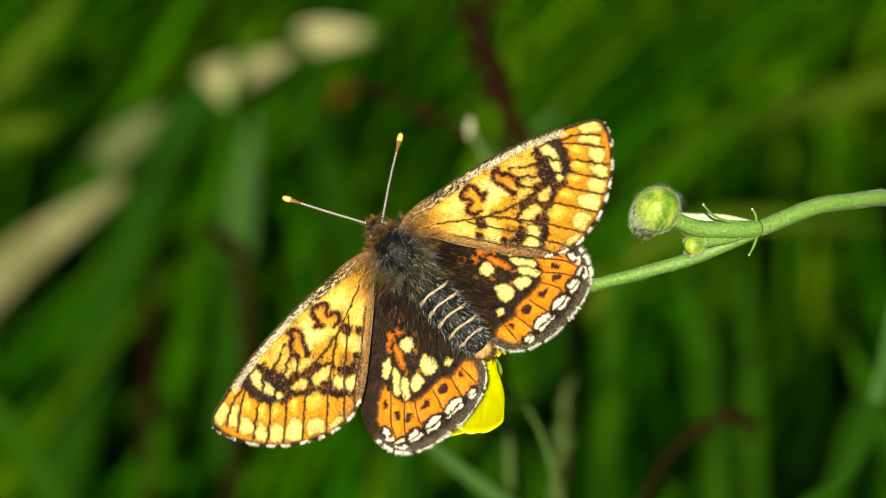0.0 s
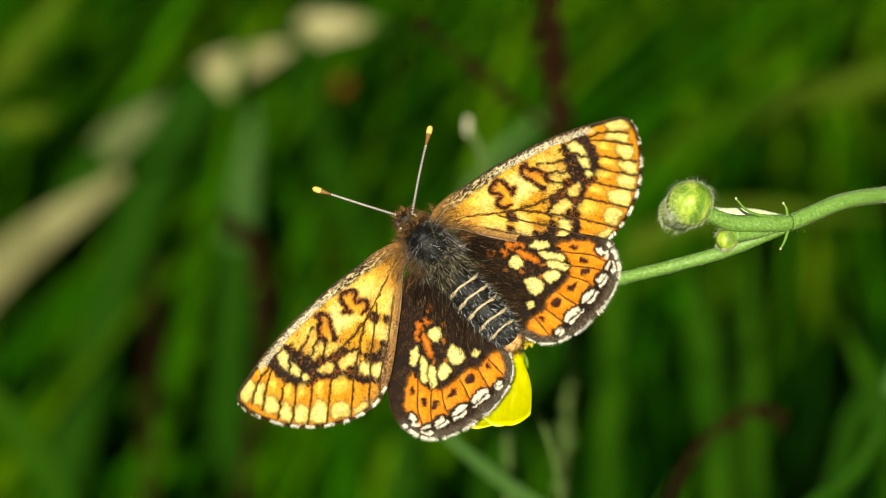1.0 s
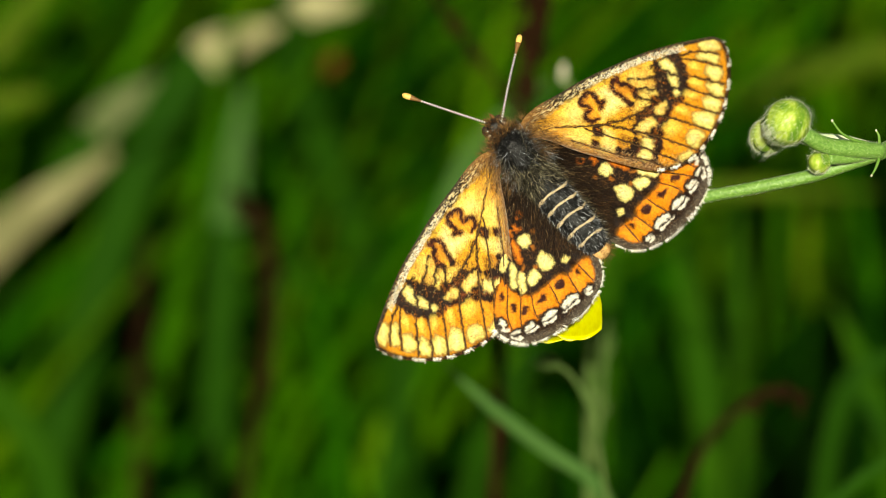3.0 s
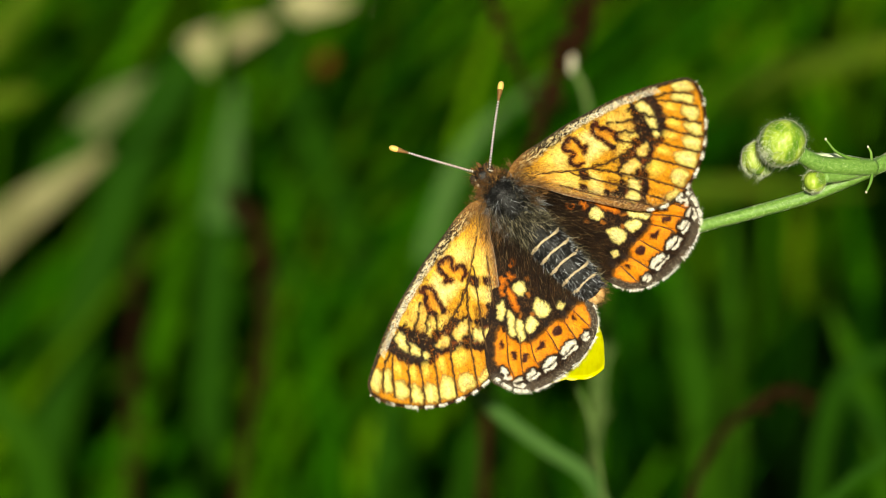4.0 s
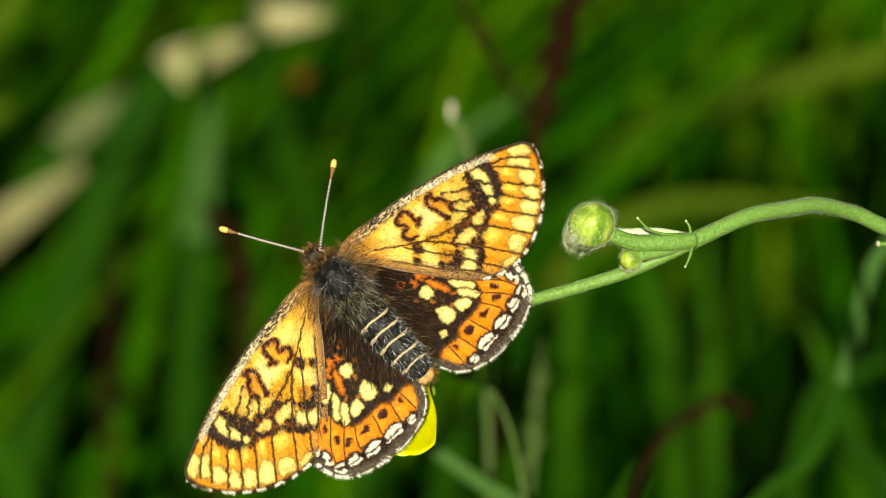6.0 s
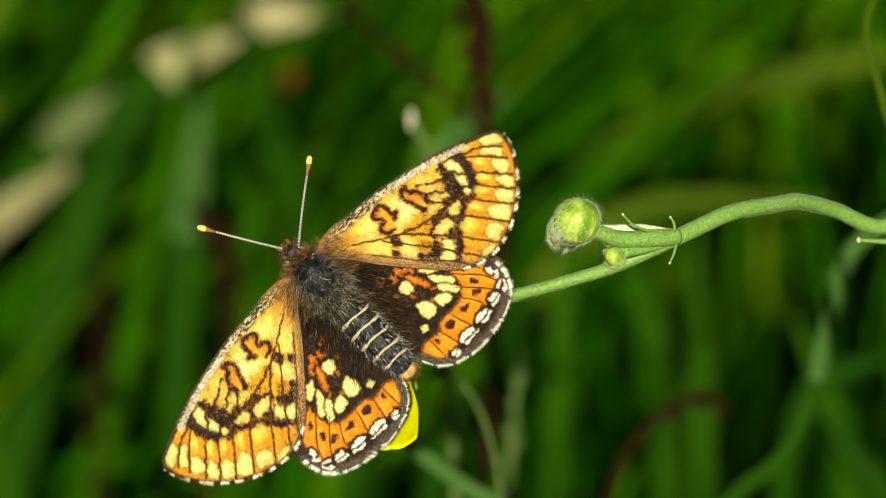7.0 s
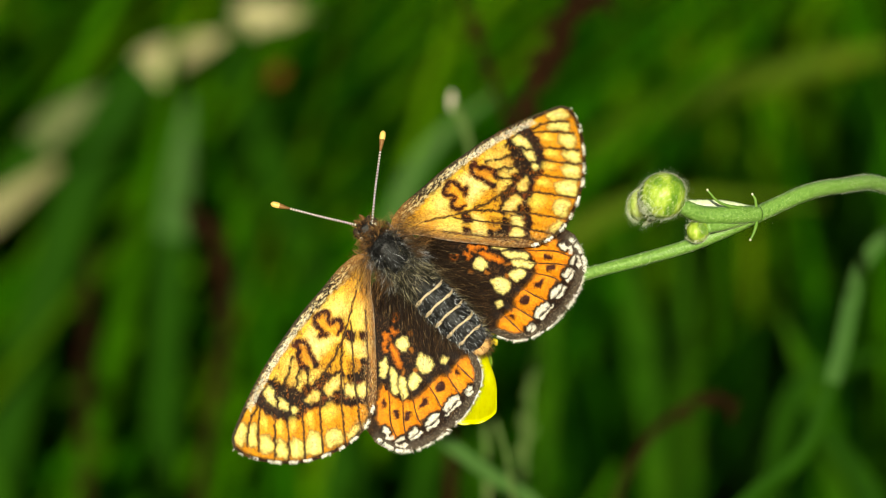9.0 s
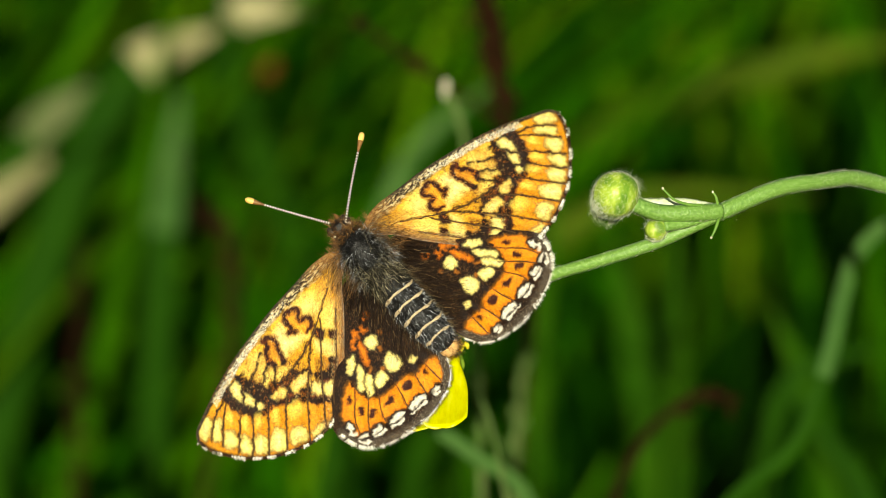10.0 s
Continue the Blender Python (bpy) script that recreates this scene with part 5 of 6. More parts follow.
    ob.location = Vector((sign * base[0], base[1], base[2])) * MM
    return ob


def fur(parent, centre, radii, count, length, mat, seed, back=0.6, top=-0.2, label="", zone=None, thick=0.000016):
    """Hairs over an ellipsoid, combed backwards."""
    rng = np.random.default_rng(seed)
    roots, ways = [], []
    while len(roots) < count:
        d = rng.normal(size=3)
        d /= np.linalg.norm(d)
        if d[2] < top or (zone and not zone(d)):
            continue
        roots.append((np.array(centre) + d * radii * 0.95) * MM)
        ways.append(d / np.array(radii) + np.array((0, -back, 0.05)) + rng.normal(size=3) * 0.28)
    return mesh_object("fur", *strands(roots, ways, length * MM * (0.5 + rng.random(count)), np.full(count, thick), rng, 0.3), mat, parent, label)


def antenna(parent, start, mid, end):
    """A beaded shaft with pale rings and a club with an orange tip."""
    p = [np.array(q) * MM for q in (start, mid, end)]
    line = curve_points(p, 120)
    ob = mesh_object("antenna", *tube(p, [0.00010, 0.00009, 0.00009], 40, 8), M_ANT_DARK, parent)
    rings = []
    for s in np.arange(4.0, 97.0, 3.6):
        k = int(s)
        w = (line[k + 1] - line[k]) / np.linalg.norm(line[k + 1] - line[k])
        a = line[k] + (s - k) * (line[k + 1] - line[k])
        rings.append(tube([a - w * 0.000055, a, a + w * 0.000055], [0.00009, 0.000125, 0.00009], 5, 8))
    mesh_object("ring", *joined(*rings), M_ANT_PALE, ob, "pale rings round the antenna")
    mesh_object("club", *tube([line[96], line[102], line[108], line[116]], [0.00010, 0.00016, 0.00023, 0.00026], 14, 10), M_ANT_CLUB, ob, "brown club")
    end_way = (line[-1] - line[-8]) / np.linalg.norm(line[-1] - line[-8])
    mesh_object("club_tip", *tube([line[108], line[114], line[119], line[119] + end_way * 0.00016], [0.00022, 0.00028, 0.00023, 0.00006], 12, 10), M_ANT_TIP, ob, "orange tip of the club")
    return ob


def build_butterfly():
    body = tagged(empty("butterfly"), "orange, cream and brown chequered butterfly with furry dark body, wings spread", "butterfly")
    thorax = mesh_object("thorax", *ball(np.array((0, 0.2, 0.6)) * MM, np.array((1.75, 2.7, 1.7)) * MM, 18, 26), M_CHITIN, body, "black furry thorax")
    fur(thorax, (0, 0.2, 0.6), np.array((1.75, 2.7, 1.7)), 2600, 0.75, M_FUR, 71, 0.5, -0.3, "dense black fur", lambda d: abs(d[0]) > 0.30 or abs(d[1]) > 0.40)
    fur(thorax, (0, 0.2, 0.6), np.array((1.75, 2.7, 1.7)), 1500, 0.50, M_FUR, 69, 0.9, 0.2, "short black nap", None, 0.000022)
    fur(thorax, (0, 0.2, 0.6), np.array((1.72, 2.6, 1.68)), 170, 0.8, M_FUR_SILVER, 70, 0.5, 0.3, "loose blue-grey hairs", None, 0.000016)
    fur(thorax, (0, -0.5, 0.5), np.array((2.0, 2.8, 1.5)), 2600, 1.35, M_FUR_OLIVE, 72, 0.8, -0.2, "long olive-grey side fur", lambda d: abs(d[0]) > 0.42 or d[1] < -0.35, 0.000015)
    fur(thorax, (0, 1.5, 0.6), np.array((1.65, 1.5, 1.4)), 1200, 0.55, M_FUR_RUST, 73, -0.1, -0.3, "rust-brown collar", lambda d: d[1] > 0.15 or abs(d[0]) > 0.75)
    for x in (-1, 1):
        fur(thorax, (1.9 * x, 1.6, 0.95), np.array((0.9, 0.6, 0.45)), 260, 0.55, M_FUR_RUST, 67 + x, -0.2, -0.2, "rust-brown shoulder fur", None, 0.000016)
    for x, y in ((-1.55, 0.7), (1.55, 0.7), (-1.4, -1.2), (1.4, -1.2)):
        fur(thorax, (x, y, 1.1), np.array((0.6, 0.9, 0.45)), 330, 0.85, M_FUR_SILVER, 78 + int(10 * (x + y)), 0.9, -0.1, "blue-grey shoulder tuft", None, 0.000015)
    head = mesh_object("head", *ball(np.array((-0.05, 3.15, 0.55)) * MM, np.array((0.95, 0.85, 0.85)) * MM, 12, 18), M_CHITIN, body)
    fur(head, (-0.05, 3.15, 0.55), np.array((0.95, 0.85, 0.85)), 420, 0.5, M_FUR_RUST, 74, -0.4, -0.3, "rust-brown hair on the head")
    for x in (-1, 1):
        mesh_object("eye", *ball(np.array((0.72 * x - 0.05, 3.35, 0.55)) * MM, np.array((0.48, 0.58, 0.58)) * MM, 10, 14), M_EYE, head)
        p = [np.array(q) * MM for q in ((0.26 * x, 3.8, 0.1), (0.34 * x, 4.2, 0.15), (0.32 * x, 4.5, 0.30))]
        mesh_object("cheek", *ball(np.array((0.80 * x - 0.05, 3.05, 0.75)) * MM, np.array((0.20, 0.34, 0.26)) * MM, 8, 10), M_ANT_PALE, head, "white scaly rim of the eye")
        palp = mesh_object("palp", *tube(p, [0.00016, 0.00018, 0.00006], 10, 8), M_FUR_RUST, head, "short hairy orange feeler")
    antenna(body, (-0.34, 3.85, 1.1), (-2.22, 6.80, 2.05), (-4.18, 10.03, 2.7))
    antenna(body, (0.42, 2.95, 1.1), (3.40, 5.62, 0.10), (6.60, 8.36, -1.4))
    spine = [(0, -1.6, 0.55), (0, -3.6, 0.75), (0, -6.2, 0.85), (0, -8.6, 0.78), (0, -10.2, 0.55), (0, -11.0, 0.35)]
    widths = [1.35, 1.55, 1.62, 1.50, 1.08, 0.45]
    p = [np.array(q) * MM for q in spine]
    abdomen = mesh_object("abdomen", *tube(p, [w * MM for w in widths], 46, 22, 0.0), M_CHITIN, body, "black abdomen with cream rings")
    line = curve_points(p, 200)
    radius = np.interp(np.linspace(0, 1, 200), np.linspace(0, 1, 6), widths)
    for y in (-4.55, -5.75, -7.0, -8.3, -9.4):
        k = int(np.argmin(abs(line[:, 1] - y * MM)))
        r = radius[k] * MM
        hoop = [line[k] + np.array((r * 1.0 * math.cos(a), -0.00022 * math.sin(a) ** 2 + 0.00012 + 0.00010 * math.sin(3.1 * a + y * 5), r * 1.0 * math.sin(a))) for a in np.linspace(-0.25, math.pi + 0.25, 15)]
        mesh_object("segment_edge", *tube(hoop, [0.00004, 0.00013, 0.00009, 0.00015, 0.00004], 40, 7, 0.5), M_RING, abdomen, "cream edge of a body segment")
    rng = np.random.default_rng(75)
    roots, ways = [], []
    for _ in range(1500):
        k = int(4 + rng.random() * 165)
        a = -0.3 + rng.random() * (math.pi + 0.6)
        out = np.array((math.cos(a), 0, math.sin(a)))
        roots.append(line[k] + out * radius[k] * MM * 0.98)
        ways.append(out * 0.55 + np.array((0, -1.0, 0)) + rng.normal(size=3) * 0.2)
    mesh_object("fur", *strands(roots, ways, 0.00045 * (0.5 + rng.random(1500)) + 0.0004 * (rng.random(1500) < 0.1), np.full(1500, 0.000022), rng), M_FUR, abdomen, "short dark hairs")
    roots, ways = [], []
    for _ in range(900):
        k = int(20 + rng.random() * 150)
        a = rng.choice((-0.15, math.pi + 0.15)) + rng.normal() * 0.3
        out = np.array((math.cos(a), 0, math.sin(a)))
        roots.append(line[k] + out * radius[k] * MM * 0.98)
        ways.append(out * 0.8 + np.array((0, -0.8, 0.25)) + rng.normal(size=3) * 0.22)
    mesh_object("side_hair", *strands(roots, ways, 0.0008 * (0.5 + rng.random(900)), np.full(900, 0.000018), rng), M_FUR_OLIVE, abdomen, "long olive-grey hairs along the sides")
    roots, ways = [], []
    for _ in range(800):
        k = int(50 + rng.random() * 120)
        a = rng.random() * math.pi
        out = np.array((math.cos(a), 0, math.sin(a)))
        roots.append(line[k] + out * radius[k] * MM * 0.99)
        ways.append(out * 0.35 + np.array((0, -1.0, 0)) + rng.normal(size=3) * 0.22)
    mesh_object("silver_hair", *strands(roots, ways, 0.00045 * (0.5 + rng.random(800)), np.full(800, 0.000018), rng), M_FUR_SILVER, abdomen, "short silvery blue-grey hairs")
    fur(abdomen, (0, -2.2, 0.7), np.array((1.6, 1.6, 1.6)), 1400, 1.0, M_FUR_OLIVE, 76, 1.2, 0.0, "long brown hairs over the waist")
    fur(abdomen, (0, -3.5, 0.75), np.array((1.6, 1.3, 1.6)), 900, 0.75, M_FUR_OLIVE, 79, 1.4, 0.0, "olive-grey hairs over the first rings", None, 0.000014)
    tail = mesh_object("tail_tuft", *ball(np.array((0, -10.6, 0.5)) * MM, np.array((0.95, 0.85, 0.75)) * MM, 10, 16), M_TAIL, abdomen, "tawny tuft at the tail")
    fur(tail, (0, -10.6, 0.5), np.array((0.95, 0.85, 0.75)), 420, 0.55, M_FUR_RUST, 77, 1.0, -0.9, "tawny hairs")
    for x in (-1, 1):
        for y, reach in ((0.9, 1.2), (-0.7, -1.0)):
            p = [np.array(q) * MM for q in ((0.9 * x, y, -0.6), (2.2 * x, y + reach * 0.5, -1.9), (2.0 * x, y + reach * 0.9 - 1.6, -4.2), (2.1 * x, y + reach - 3.2, -6.4))]
            mesh_object("leg", *tube(p, [0.00026, 0.0002, 0.00016, 0.0001], 24, 7), M_TAIL, body)
    wings = []
    for left in (False, True):
        wings.append(wing("forewing", body, left, FORE_LEAD, FORE_TRAIL, FORE_BASE, FORE_GRID, paint_fore, FORE_VEINS, FORE_OUTER, 81 + left,
                          (0.0, 2.6, -3.6, -0.2, -0.35), "forewing chequered in orange, yellow and dark brown"))
        wings.append(wing("hindwing", body, left, HIND_LEAD, HIND_TRAIL, HIND_BASE, HIND_GRID, paint_hind, HIND_VEINS, HIND_OUTER, 83 + left,
                          (0.0, 3.2, -8.5, -1.0, -0.75), "dark brown hindwing with an orange band, cream spots and white moons"))
    return body, wings


butterfly, wings = build_butterfly()


# ---- what moves ----
BUTTERFLY_ROWS = [
    (0, -0.00344, 0.23226, 0.35003, 65.42, -41.72, 5.34),
    (0.5, -0.00214, 0.23230, 0.35020, 69.94, -41.33, 3.23),
    (1, -0.00103, 0.23228, 0.34995, 64.63, -40.62, 7.71),
    (1.2, -0.00078, 0.23218, 0.34979, 63.17, -39.76, 11.93),
    (1.3, -0.00056, 0.23217, 0.34978, 61.53, -39.01, 15.08),
    (1.4, 0.00018, 0.23228, 0.35027, 58.58, -36.20, 20.39),
    (1.5, 0.00102, 0.23260, 0.35104, 54.11, -34.25, 25.50),
    (1.6, 0.00155, 0.23257, 0.35152, 56.55, -31.63, 24.85),
    (1.7, 0.00226, 0.23272, 0.35212, 57.50, -30.12, 24.96),
    (1.8, 0.00357, 0.23308, 0.35385, 60.47, -29.75, 21.94),
    (2, 0.00490, 0.23362, 0.35587, 62.03, -32.78, 22.39),
    (2.1, 0.00523, 0.23379, 0.35678, 68.60, -34.47, 18.32),
    (2.2, 0.00597, 0.23402, 0.35801, 74.66, -36.28, 9.72),
    (3.3, 0.00734, 0.23325, 0.35385, 61.90, -39.86, 7.91),
    (3.5, 0.00734, 0.23301, 0.35252, 62.09, -40.53, 9.19),
    (4, 0.00703, 0.23264, 0.35171, 65.03, -41.45, 11.45),
    (4.5, 0.00546, 0.23250, 0.35164, 70.75, -40.80, 10.49),
    (5, 0.00141, 0.23228, 0.35046, 73.05, -40.28, 5.95),
    (5.5, -0.00268, 0.23195, 0.34793, 69.26, -41.27, 5.66),
    (6.8, -0.00672, 0.23152, 0.34572, 65.23, -44.39, 11.65),
    (7, -0.00623, 0.23165, 0.34655, 67.52, -42.89, 10.75),
    (7.5, -0.00456, 0.23202, 0.34824, 68.99, -41.58, 7.80),
    (8, -0.00244, 0.23212, 0.34872, 66.04, -40.84, 9.48),
    (8.5, -0.00019, 0.23203, 0.34866, 67.51, -41.95, 9.94),
    (9, 0.00114, 0.23192, 0.34844, 69.84, -43.74, 7.16),
    (9.5, 0.00091, 0.23185, 0.34789, 65.53, -42.85, 7.19),
    (10, -0.00041, 0.23197, 0.34800, 65.23, -42.37, 6.13),
]
WING_ROWS = [
    (0, 19.3, -1.9, -0.2, 20.3, -1.2, -0.0, 24.3, 4.9, -2.3, 24.0, -4.9, 2.9),
    (0.5, 20.6, 0.7, 1.6, 21.1, 0.0, -0.9, 24.6, 6.5, -1.2, 23.7, -4.7, 2.5),
    (1, 27.3, -2.5, 6.3, 26.8, -1.1, 0.8, 27.8, 7.5, -1.9, 28.0, -2.5, -0.6),
    (1.2, 31.0, -3.3, 1.0, 31.2, -0.9, 0.9, 34.4, 6.5, -1.4, 35.0, -0.7, -3.8),
    (1.3, 35.3, -3.7, -0.1, 35.0, -1.1, 1.1, 39.1, 4.2, -2.2, 39.4, 0.5, -3.6),
    (1.4, 44.8, -5.0, -1.6, 43.9, -0.4, 1.8, 49.8, 1.6, -8.7, 48.5, 3.2, -5.3),
    (1.5, 52.7, -9.6, -4.3, 50.3, -5.0, 2.5, 52.1, 1.3, -4.2, 51.2, 3.3, -0.3),
    (1.6, 54.5, -7.2, -1.7, 52.9, -1.7, 4.0, 58.8, 3.7, -6.0, 57.7, 5.6, -2.0),
    (1.7, 57.1, -7.6, -2.1, 55.3, -0.8, 5.2, 60.2, 2.2, -7.4, 59.5, 7.2, -3.8),
    (1.8, 56.2, -5.9, -1.6, 54.8, -0.1, 6.1, 60.0, -1.0, -5.3, 59.1, 6.9, -5.9),
    (2, 57.9, -5.0, -6.3, 54.6, -4.1, 2.4, 51.8, -4.1, -1.0, 51.4, 2.8, 0.1),
    (2.1, 55.2, 0.0, -4.0, 53.1, -2.3, 2.5, 48.0, -4.6, -2.3, 48.2, 1.6, -1.3),
    (2.2, 47.7, 4.5, -4.4, 44.4, -0.3, 1.5, 40.9, -5.8, -0.4, 41.0, 0.3, -1.5),
    (3.3, 27.7, -8.4, 1.7, 28.4, -0.4, 1.8, 24.7, -6.9, 1.8, 25.6, -2.8, -4.3),
    (3.5, 33.5, -7.1, 13.8, 32.6, 0.7, 2.1, 25.5, -6.0, 2.8, 27.2, -1.8, -5.0),
    (4, 37.2, -2.1, -2.9, 35.9, 0.9, 3.6, 27.6, -3.0, 2.7, 28.6, -2.2, -2.9),
    (4.5, 41.6, 4.0, 3.8, 39.2, 2.4, 3.2, 31.7, -0.5, 1.4, 32.6, -0.2, -3.8),
    (5, 31.9, 3.2, -1.7, 31.0, 2.5, 1.7, 29.8, -1.4, 0.5, 30.0, -2.0, -2.2),
    (5.5, 23.5, 0.0, -0.7, 24.2, 2.3, 0.1, 25.6, -3.0, 1.1, 26.8, -2.5, -3.4),
    (6.8, 27.7, 0.6, -0.4, 27.4, 0.4, 0.6, 26.2, 0.9, -0.0, 26.3, 0.0, 0.0),
    (7, 28.2, 2.3, -0.2, 27.9, 1.8, 0.2, 28.4, 1.2, -0.5, 28.3, -1.7, -1.5),
    (7.5, 25.3, 1.7, -1.5, 26.0, 1.8, -0.0, 28.5, 1.3, 2.6, 29.1, -1.1, -2.5),
    (8, 26.5, -0.4, 1.4, 27.4, 1.4, 0.0, 29.0, 2.0, -1.4, 29.0, -1.3, -2.5),
    (8.5, 30.3, 1.4, -0.3, 30.0, 1.8, 0.7, 29.3, 3.0, -0.7, 29.4, -1.5, -1.5),
    (9, 28.5, 3.6, -5.3, 28.3, 2.0, 1.2, 26.0, 2.2, -0.5, 27.0, -1.7, -1.9),
    (9.5, 25.4, 0.6, 0.4, 25.7, 2.1, 0.8, 24.7, 0.5, 0.0, 24.8, -3.3, -0.5),
    (10, 23.4, 0.1, 3.4, 23.9, 2.6, -1.4, 25.6, 0.5, 3.7, 26.4, -2.5, -1.7),
]
PLANT_ROWS = [
    (0, 0.02665, 0.23279, 0.35218, 79.41, 0.05, -7.34),
    (0.5, 0.02827, 0.23273, 0.35187, 83.1, 2.74, -6.97),
    (1, 0.02915, 0.23275, 0.35195, 78.64, 0.24, -4.98),
    (1.2, 0.02964, 0.23269, 0.3518, 77.32, 1.24, -1.91),
    (1.4, 0.03048, 0.23284, 0.35252, 77.0, 1.4, 2.3),
    (1.5, 0.03132, 0.23293, 0.35277, 81.29, 4.71, 1.77),
    (1.6, 0.03183, 0.23291, 0.35292, 77.76, 2.84, 5.74),
    (1.7, 0.03261, 0.23294, 0.35313, 78.28, 3.95, 6.54),
    (1.8, 0.03381, 0.23317, 0.35402, 80.28, 5.94, 11.2),
    (2, 0.03513, 0.23335, 0.35482, 79.49, 9.39, 12.85),
    (2.1, 0.03577, 0.23335, 0.35501, 80.4, 10.46, 8.96),
    (2.2, 0.03645, 0.23365, 0.35604, 82.46, 11.51, 12.16),
    (3.3, 0.0377, 0.23356, 0.35609, 73.47, 0.49, -6.55),
    (3.5, 0.03756, 0.2334, 0.35542, 74.52, -0.87, -5.99),
    (4, 0.03768, 0.23312, 0.35462, 73.38, 1.5, 1.66),
    (4.5, 0.03641, 0.2329, 0.35343, 76.95, 4.23, 4.32),
    (5, 0.03224, 0.23243, 0.352, 75.74, 2.57, 2.39),
    (5.5, 0.02727, 0.23202, 0.3505, 77.82, -1.62, -5.43),
    (6.8, 0.02343, 0.23174, 0.34959, 77.04, -3.3, -3.71),
    (7, 0.02396, 0.2318, 0.35002, 77.51, -1.93, -3.52),
    (7.5, 0.02589, 0.23191, 0.35067, 78.68, 0.4, -6.78),
    (8, 0.02821, 0.23195, 0.35137, 75.65, -0.38, -5.5),
    (8.5, 0.03015, 0.23197, 0.3515, 75.85, -1.06, -0.68),
    (9, 0.0319, 0.23204, 0.35178, 78.04, 0.41, -1.09),
    (9.5, 0.0309, 0.2319, 0.3517, 78.11, -1.93, -3.58),
    (10, 0.02947, 0.23192, 0.35155, 77.95, -2.23, -9.68),
]
# seconds, place in metres and turn in degrees in the plant's space
FLOWER_ROWS = [
    (0, -0.02388, -0.01098, -0.0045, -27.41, 3.63, 0.46),
    (0.5, -0.0238, -0.01212, -0.00461, -31.11, 2.96, 2.85),
    (1.0, -0.024, -0.01069, -0.00577, -26.64, 1.27, 0.23),
    (1.2, -0.02371, -0.01064, -0.00754, -25.31, -1.95, 0.57),
    (1.3, -0.02384, -0.01074, -0.0086, -25.0, -4.18, -0.26),
    (1.4, -0.02365, -0.01095, -0.00946, -24.91, -6.09, -0.25),
    (1.5, -0.02314, -0.01245, -0.00852, -29.24, -6.07, 3.57),
    (1.6, -0.02361, -0.01113, -0.01097, -25.55, -9.75, 0.49),
    (1.7, -0.02367, -0.01161, -0.0115, -26.05, -10.76, 1.51),
    (1.8, -0.02295, -0.01179, -0.01343, -27.88, -15.62, 3.02),
    (1.9, -0.02213, -0.01159, -0.01463, -27.54, -17.87, 4.88),
    (2.0, -0.02204, -0.01111, -0.01512, -27.01, -17.91, 5.87),
    (2.1, -0.02315, -0.01156, -0.01432, -28.19, -14.16, 7.92),
    (2.2, -0.02211, -0.01199, -0.01539, -30.19, -17.17, 9.03),
    (2.5, -0.02265, -0.01126, -0.01357, -28.4, -14.06, 7.62),
    (3.0, -0.0248, -0.01038, -0.00778, -22.84, -2.15, 3.14),
    (3.3, -0.02523, -0.01111, -0.00576, -21.46, 2.68, 1.03),
    (3.5, -0.02488, -0.01109, -0.00598, -22.52, 2.53, -0.49),
    (4.0, -0.02392, -0.01055, -0.01029, -21.28, -5.47, -0.35),
    (4.5, -0.02431, -0.01092, -0.01184, -24.79, -8.69, 2.04),
    (5.0, -0.02446, -0.00989, -0.01111, -23.63, -6.46, 0.73),
    (5.5, -0.02465, -0.01018, -0.00666, -25.83, 2.1, -1.47),
    (6.0, -0.02458, -0.01052, -0.00688, -25.59, 1.74, -2.21),
    (6.5, -0.02461, -0.01006, -0.00732, -25.17, 1.06, -3.21),
    (6.8, -0.02468, -0.00991, -0.00749, -25.06, 0.83, -3.47),
    (7.0, -0.02463, -0.01032, -0.00788, -25.52, 0.32, -2.18),
    (7.5, -0.02496, -0.01083, -0.00641, -26.68, 3.01, 0.75),
    (8.0, -0.02514, -0.01011, -0.00719, -23.64, 1.92, -0.18),
    (8.5, -0.02417, -0.0094, -0.00937, -23.83, -2.59, -2.02),
    (9.0, -0.02395, -0.01094, -0.00897, -26.02, -2.57, -0.39),
    (9.5, -0.02396, -0.01079, -0.00715, -26.11, 0.35, -2.16),
    (10.0, -0.02443, -0.01105, -0.00454, -25.92, 6.38, -1.18),
]
# seconds, lean of the stalk, and of its upper part on it
DOCK_A_ROWS = [(0, 2.99, -26.3), (1, 2.98, -10.9), (2, 1.08, 7.3), (3.5, 1.26, 4.8), (4, 1.1, 19.3), (4.5, 2.56, 13.8), (5, 3.6, 8.2), (5.5, 2.11, 17.4), (7, 2.18, -8.2), (7.5, 2.57, -7.2), (8, 1.7, 12.7), (8.5, 2.31, 13.3), (9, 1.48, 21.7), (9.5, 2.1, 8.4), (10, 3.77, -16.1)]
CURL_ROWS = [(0, 0.3, 0), (5.5, 0.4, 0), (6.3, 0.1, 0), (6.8, 0, 0), (7.0, 0.09, 0), (7.4, 0.36, 0), (7.6, 0.52, 0), (8.0, 1.0, 0), (8.5, 1.2, 0), (9.0, 1.4, 0), (10.0, 1.6, 0)]
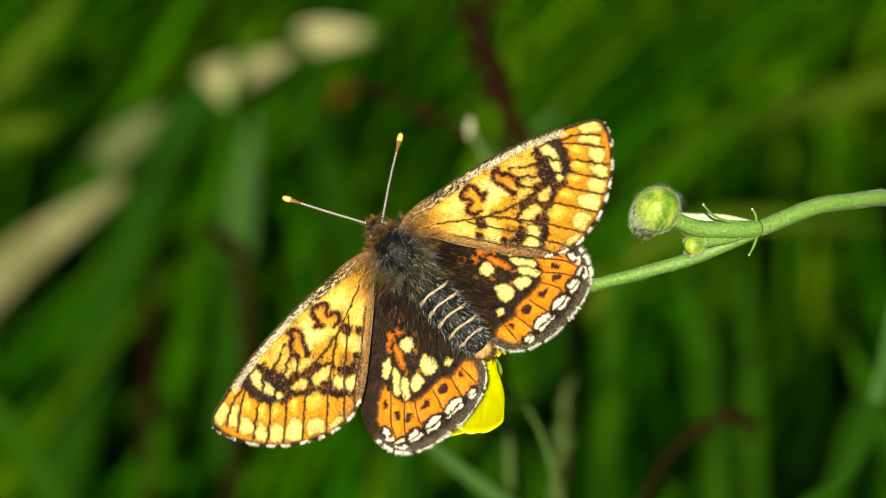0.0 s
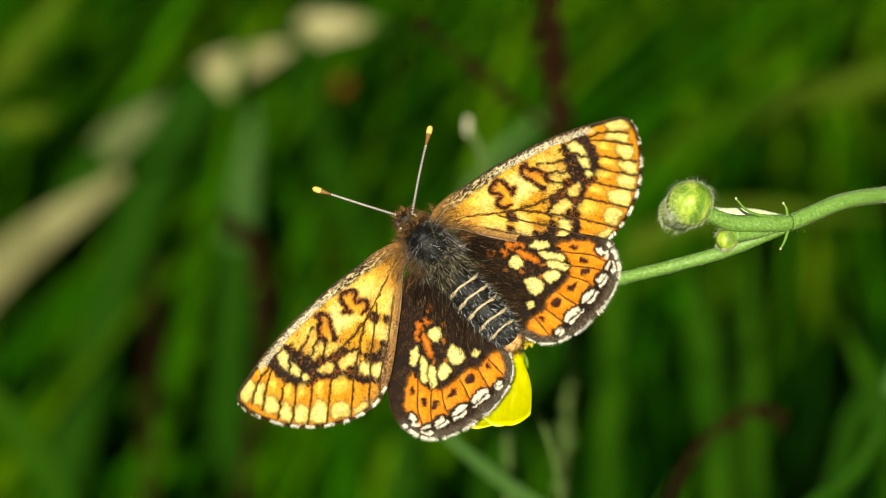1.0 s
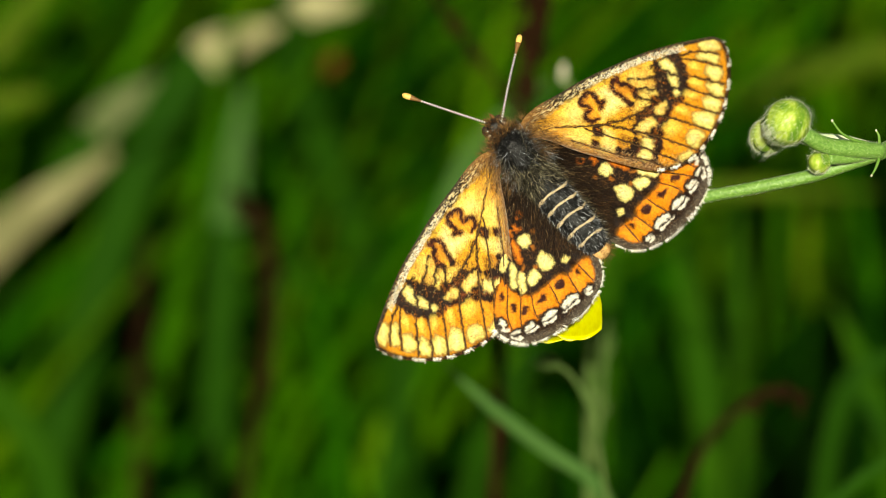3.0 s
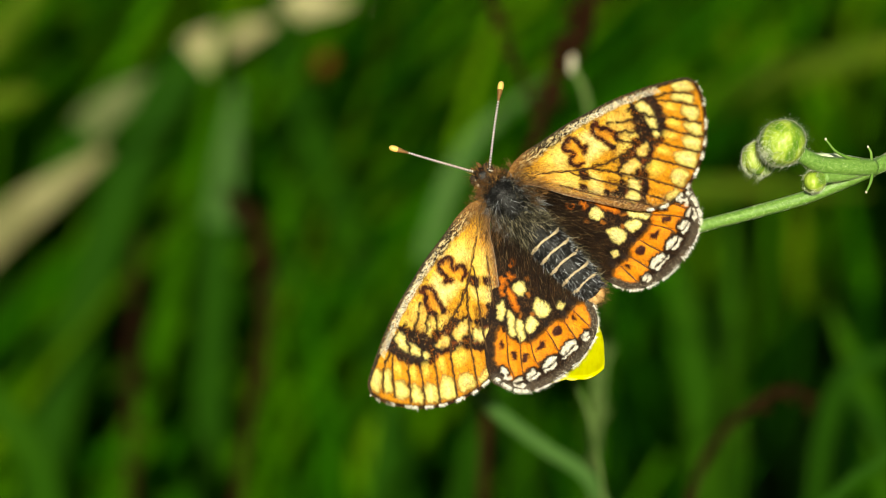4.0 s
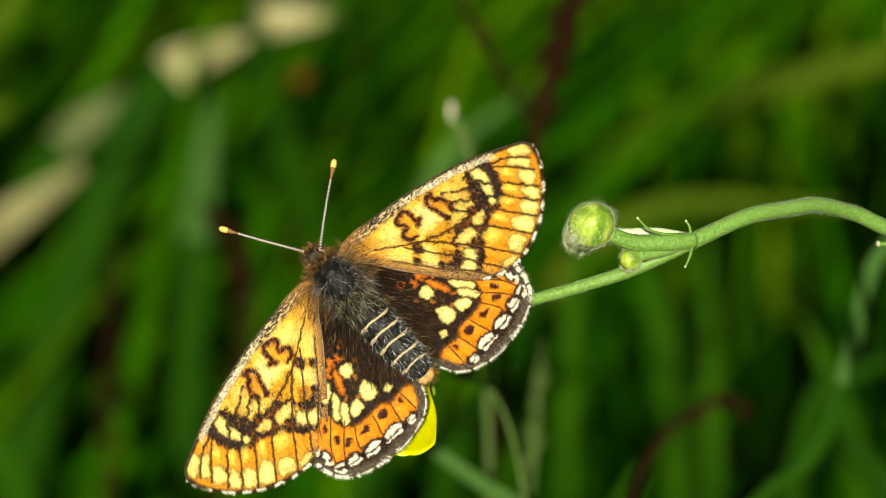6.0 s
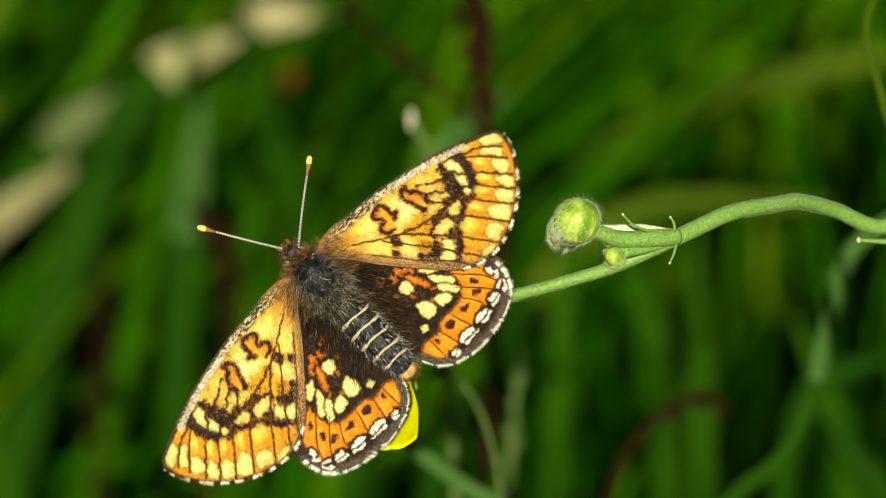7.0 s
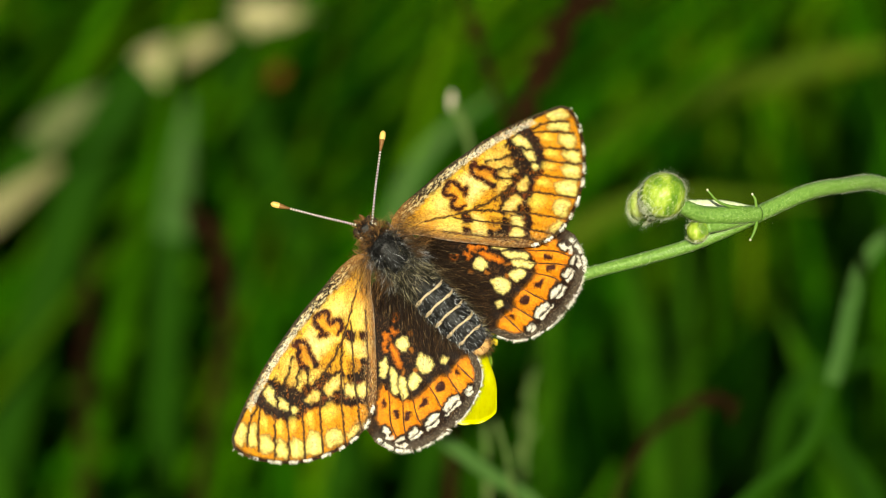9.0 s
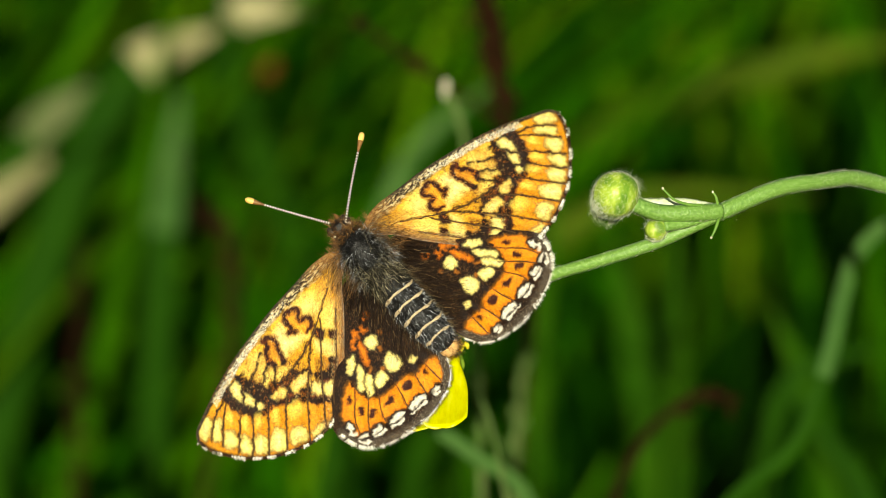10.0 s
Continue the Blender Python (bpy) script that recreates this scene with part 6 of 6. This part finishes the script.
DOCK_B_ROWS = [(0, 0.00, 0.0), (0.5, 0.22, 0.0), (1, 0.62, 0.0), (1.5, 0.95, 0.0), (2, 0.86, 0.0), (3.5, 1.51, 0.0), (4, 1.44, 0.0), (4.5, 1.26, 0.0), (5, 1.42, 0.0), (5.5, 1.53, 0.0), (7, 1.42, 0.0), (7.5, 1.49, 0.0), (8, 1.62, 0.0), (8.5, 1.51, 0.0), (9, 1.69, 0.0), (9.5, 2.17, 0.0), (10, 2.44, 0.0)]
DOCK_D_ROWS = [(0, -0.49, 0), (1, 0.2, 0), (2, 0.11, 0), (3.5, 1.32, 0), (4, 1.37, 0), (4.5, 0.86, 0), (5, 0.55, 0), (5.5, 0.49, 0), (7, 0.0, 0), (7.5, 0.13, 0), (8, 0.35, 0), (8.5, 0.68, 0), (9, 0.59, 0), (9.5, 0.77, 0), (10, 0.79, 0)]
GRASS_A_ROWS = [(0, 0.0, -0.0), (0.5, -0.22, -1.5), (1, -0.07, -0.9), (1.5, 0.4, 0.1), (2, 0.38, -1.2), (3.5, 2.74, 4.8), (4, 2.48, 4.2), (4.5, 1.29, 0.2), (5, 0.47, -2.0), (5.5, 0.67, 0.2), (7, -0.17, -1.3), (7.5, 0.34, -0.0), (8, 0.46, -0.2), (8.5, 0.57, 0.1), (9, 0.95, 0.9), (9.5, 1.19, 1.4), (10, 1.01, 1.8)]
GRASS_B_ROWS = [(0, 0.00, -0.0), (0.5, 0.06, -0.6), (1, 0.06, -1.0), (1.5, 0.16, -0.2), (2, 0.10, 1.7), (3.5, 1.69, 0.4), (4, 1.49, -0.1), (4.5, 0.94, -1.8), (5, 0.55, -3.2), (5.5, 0.47, -2.5), (7, 0.00, -2.8), (7.5, 0.23, -2.6), (8, 0.45, -2.0), (8.5, 0.56, -2.4), (9, 0.75, -1.4), (9.5, 0.87, -1.4), (10, 0.76, -0.8)]
GRASS_C_ROWS = [(0, 0.2, 0), (2, 0.37, 0), (3.5, 1.6, 0), (4, 1.4, 0), (4.5, 0.9, 0), (5, 0.6, 0), (5.5, 0.45, 0), (7, 0, 0), (7.5, 0.15, 0), (8, 0.3, 0), (9, 0.5, 0), (10, 0.5, 0)]
LOW_BLADE_ROWS = [(0, -0.51, 0.9), (0.5, -0.32, 0.4), (1, -0.16, 0.3), (1.5, -0.04, 0.2), (2, 0.0, 0.0), (3.5, 0.75, 3.4), (4, 0.57, 3.2), (4.5, 0.25, 2.4), (5, -0.05, 1.6), (5.5, -0.23, 1.7), (7, -0.47, 1.3), (7.5, -0.15, 0.6), (8, 0.23, 0.3), (8.5, 0.38, 0.2), (9, 0.45, 1.1), (9.5, 0.28, 2.7), (10, 0.23, 3.4)]
ARCH_ROWS = [(0, 0.00, 0.0), (0.5, 0.15, 0.0), (1, 0.29, 0.0), (1.5, 0.57, 0.0), (2, 0.85, 0.0), (3.5, 1.58, 0.0), (4, 1.54, 0.0), (4.5, 1.11, 0.0), (5, 0.55, 0.0), (5.5, 0.37, 0.0), (7, -0.23, 0.0), (7.5, -0.06, 0.0), (8, 0.21, 0.0), (8.5, 0.36, 0.0), (9, 0.46, 0.0), (9.5, 0.54, 0.0), (10, 0.46, 0.0)]


def wing_pose(left, base, up, sweep, twist):
    """A wing's pose on the body: raised, swept and twisted by degrees; the left side is the mirror image."""
    k = -1.0 if left else 1.0
    turn = Matrix.Rotation(-k * radians(up), 4, "Y") @ Matrix.Rotation(k * radians(sweep), 4, "Z") @ Matrix.Rotation(radians(twist), 4, "X")
    return Matrix.Translation(Vector((k * base[0], base[1], base[2])) * MM) @ turn


def swaying(ob, rows):
    """Sways a stalk about its foot: seconds, degrees to the side, and millimetres that it is drawn up."""
    x, y, z = ob.location
    walk(ob, [(t, pose(x, y, z + up * MM, 0, lean, 0)) for t, lean, up in rows])


def motions():
    walk(butterfly, [(t, pose(*p)) for t, *p in BUTTERFLY_ROWS])
    for k, ob in enumerate(wings):
        base = HIND_BASE if k % 2 else FORE_BASE
        walk(ob, [(r[0], wing_pose(k >= 2, base, *r[1 + 3 * k:4 + 3 * k])) for r in WING_ROWS])
    walk(buttercup, [(t, pose(*p)) for t, *p in PLANT_ROWS])
    walk(flower_head, [(t, pose(*p)) for t, *p in FLOWER_ROWS])
    # the thin stalk gives way under the flower
    walk(flower_stalk, [(t, Vector(FLOWER).rotation_difference(Vector(p[:3])).to_matrix().to_4x4()) for t, *p in FLOWER_ROWS])
    swaying(dock_a, [(t, lean, 0) for t, lean, _ in DOCK_A_ROWS])
    walk(dock_a_top, [(t, pose(0, 0, 0.334, 0, top, 0)) for t, _, top in DOCK_A_ROWS])
    swaying(curling_stalk, CURL_ROWS)
    swaying(dock_b, DOCK_B_ROWS)
    swaying(dock_d, DOCK_D_ROWS)
    swaying(grass_a, GRASS_A_ROWS)
    swaying(grass_b, GRASS_B_ROWS)
    swaying(grass_c, GRASS_C_ROWS)
    swaying(low_blade, LOW_BLADE_ROWS)
    swaying(arching_blade, [(t, lean + 0.23, up) for t, lean, up in ARCH_ROWS])


motions()
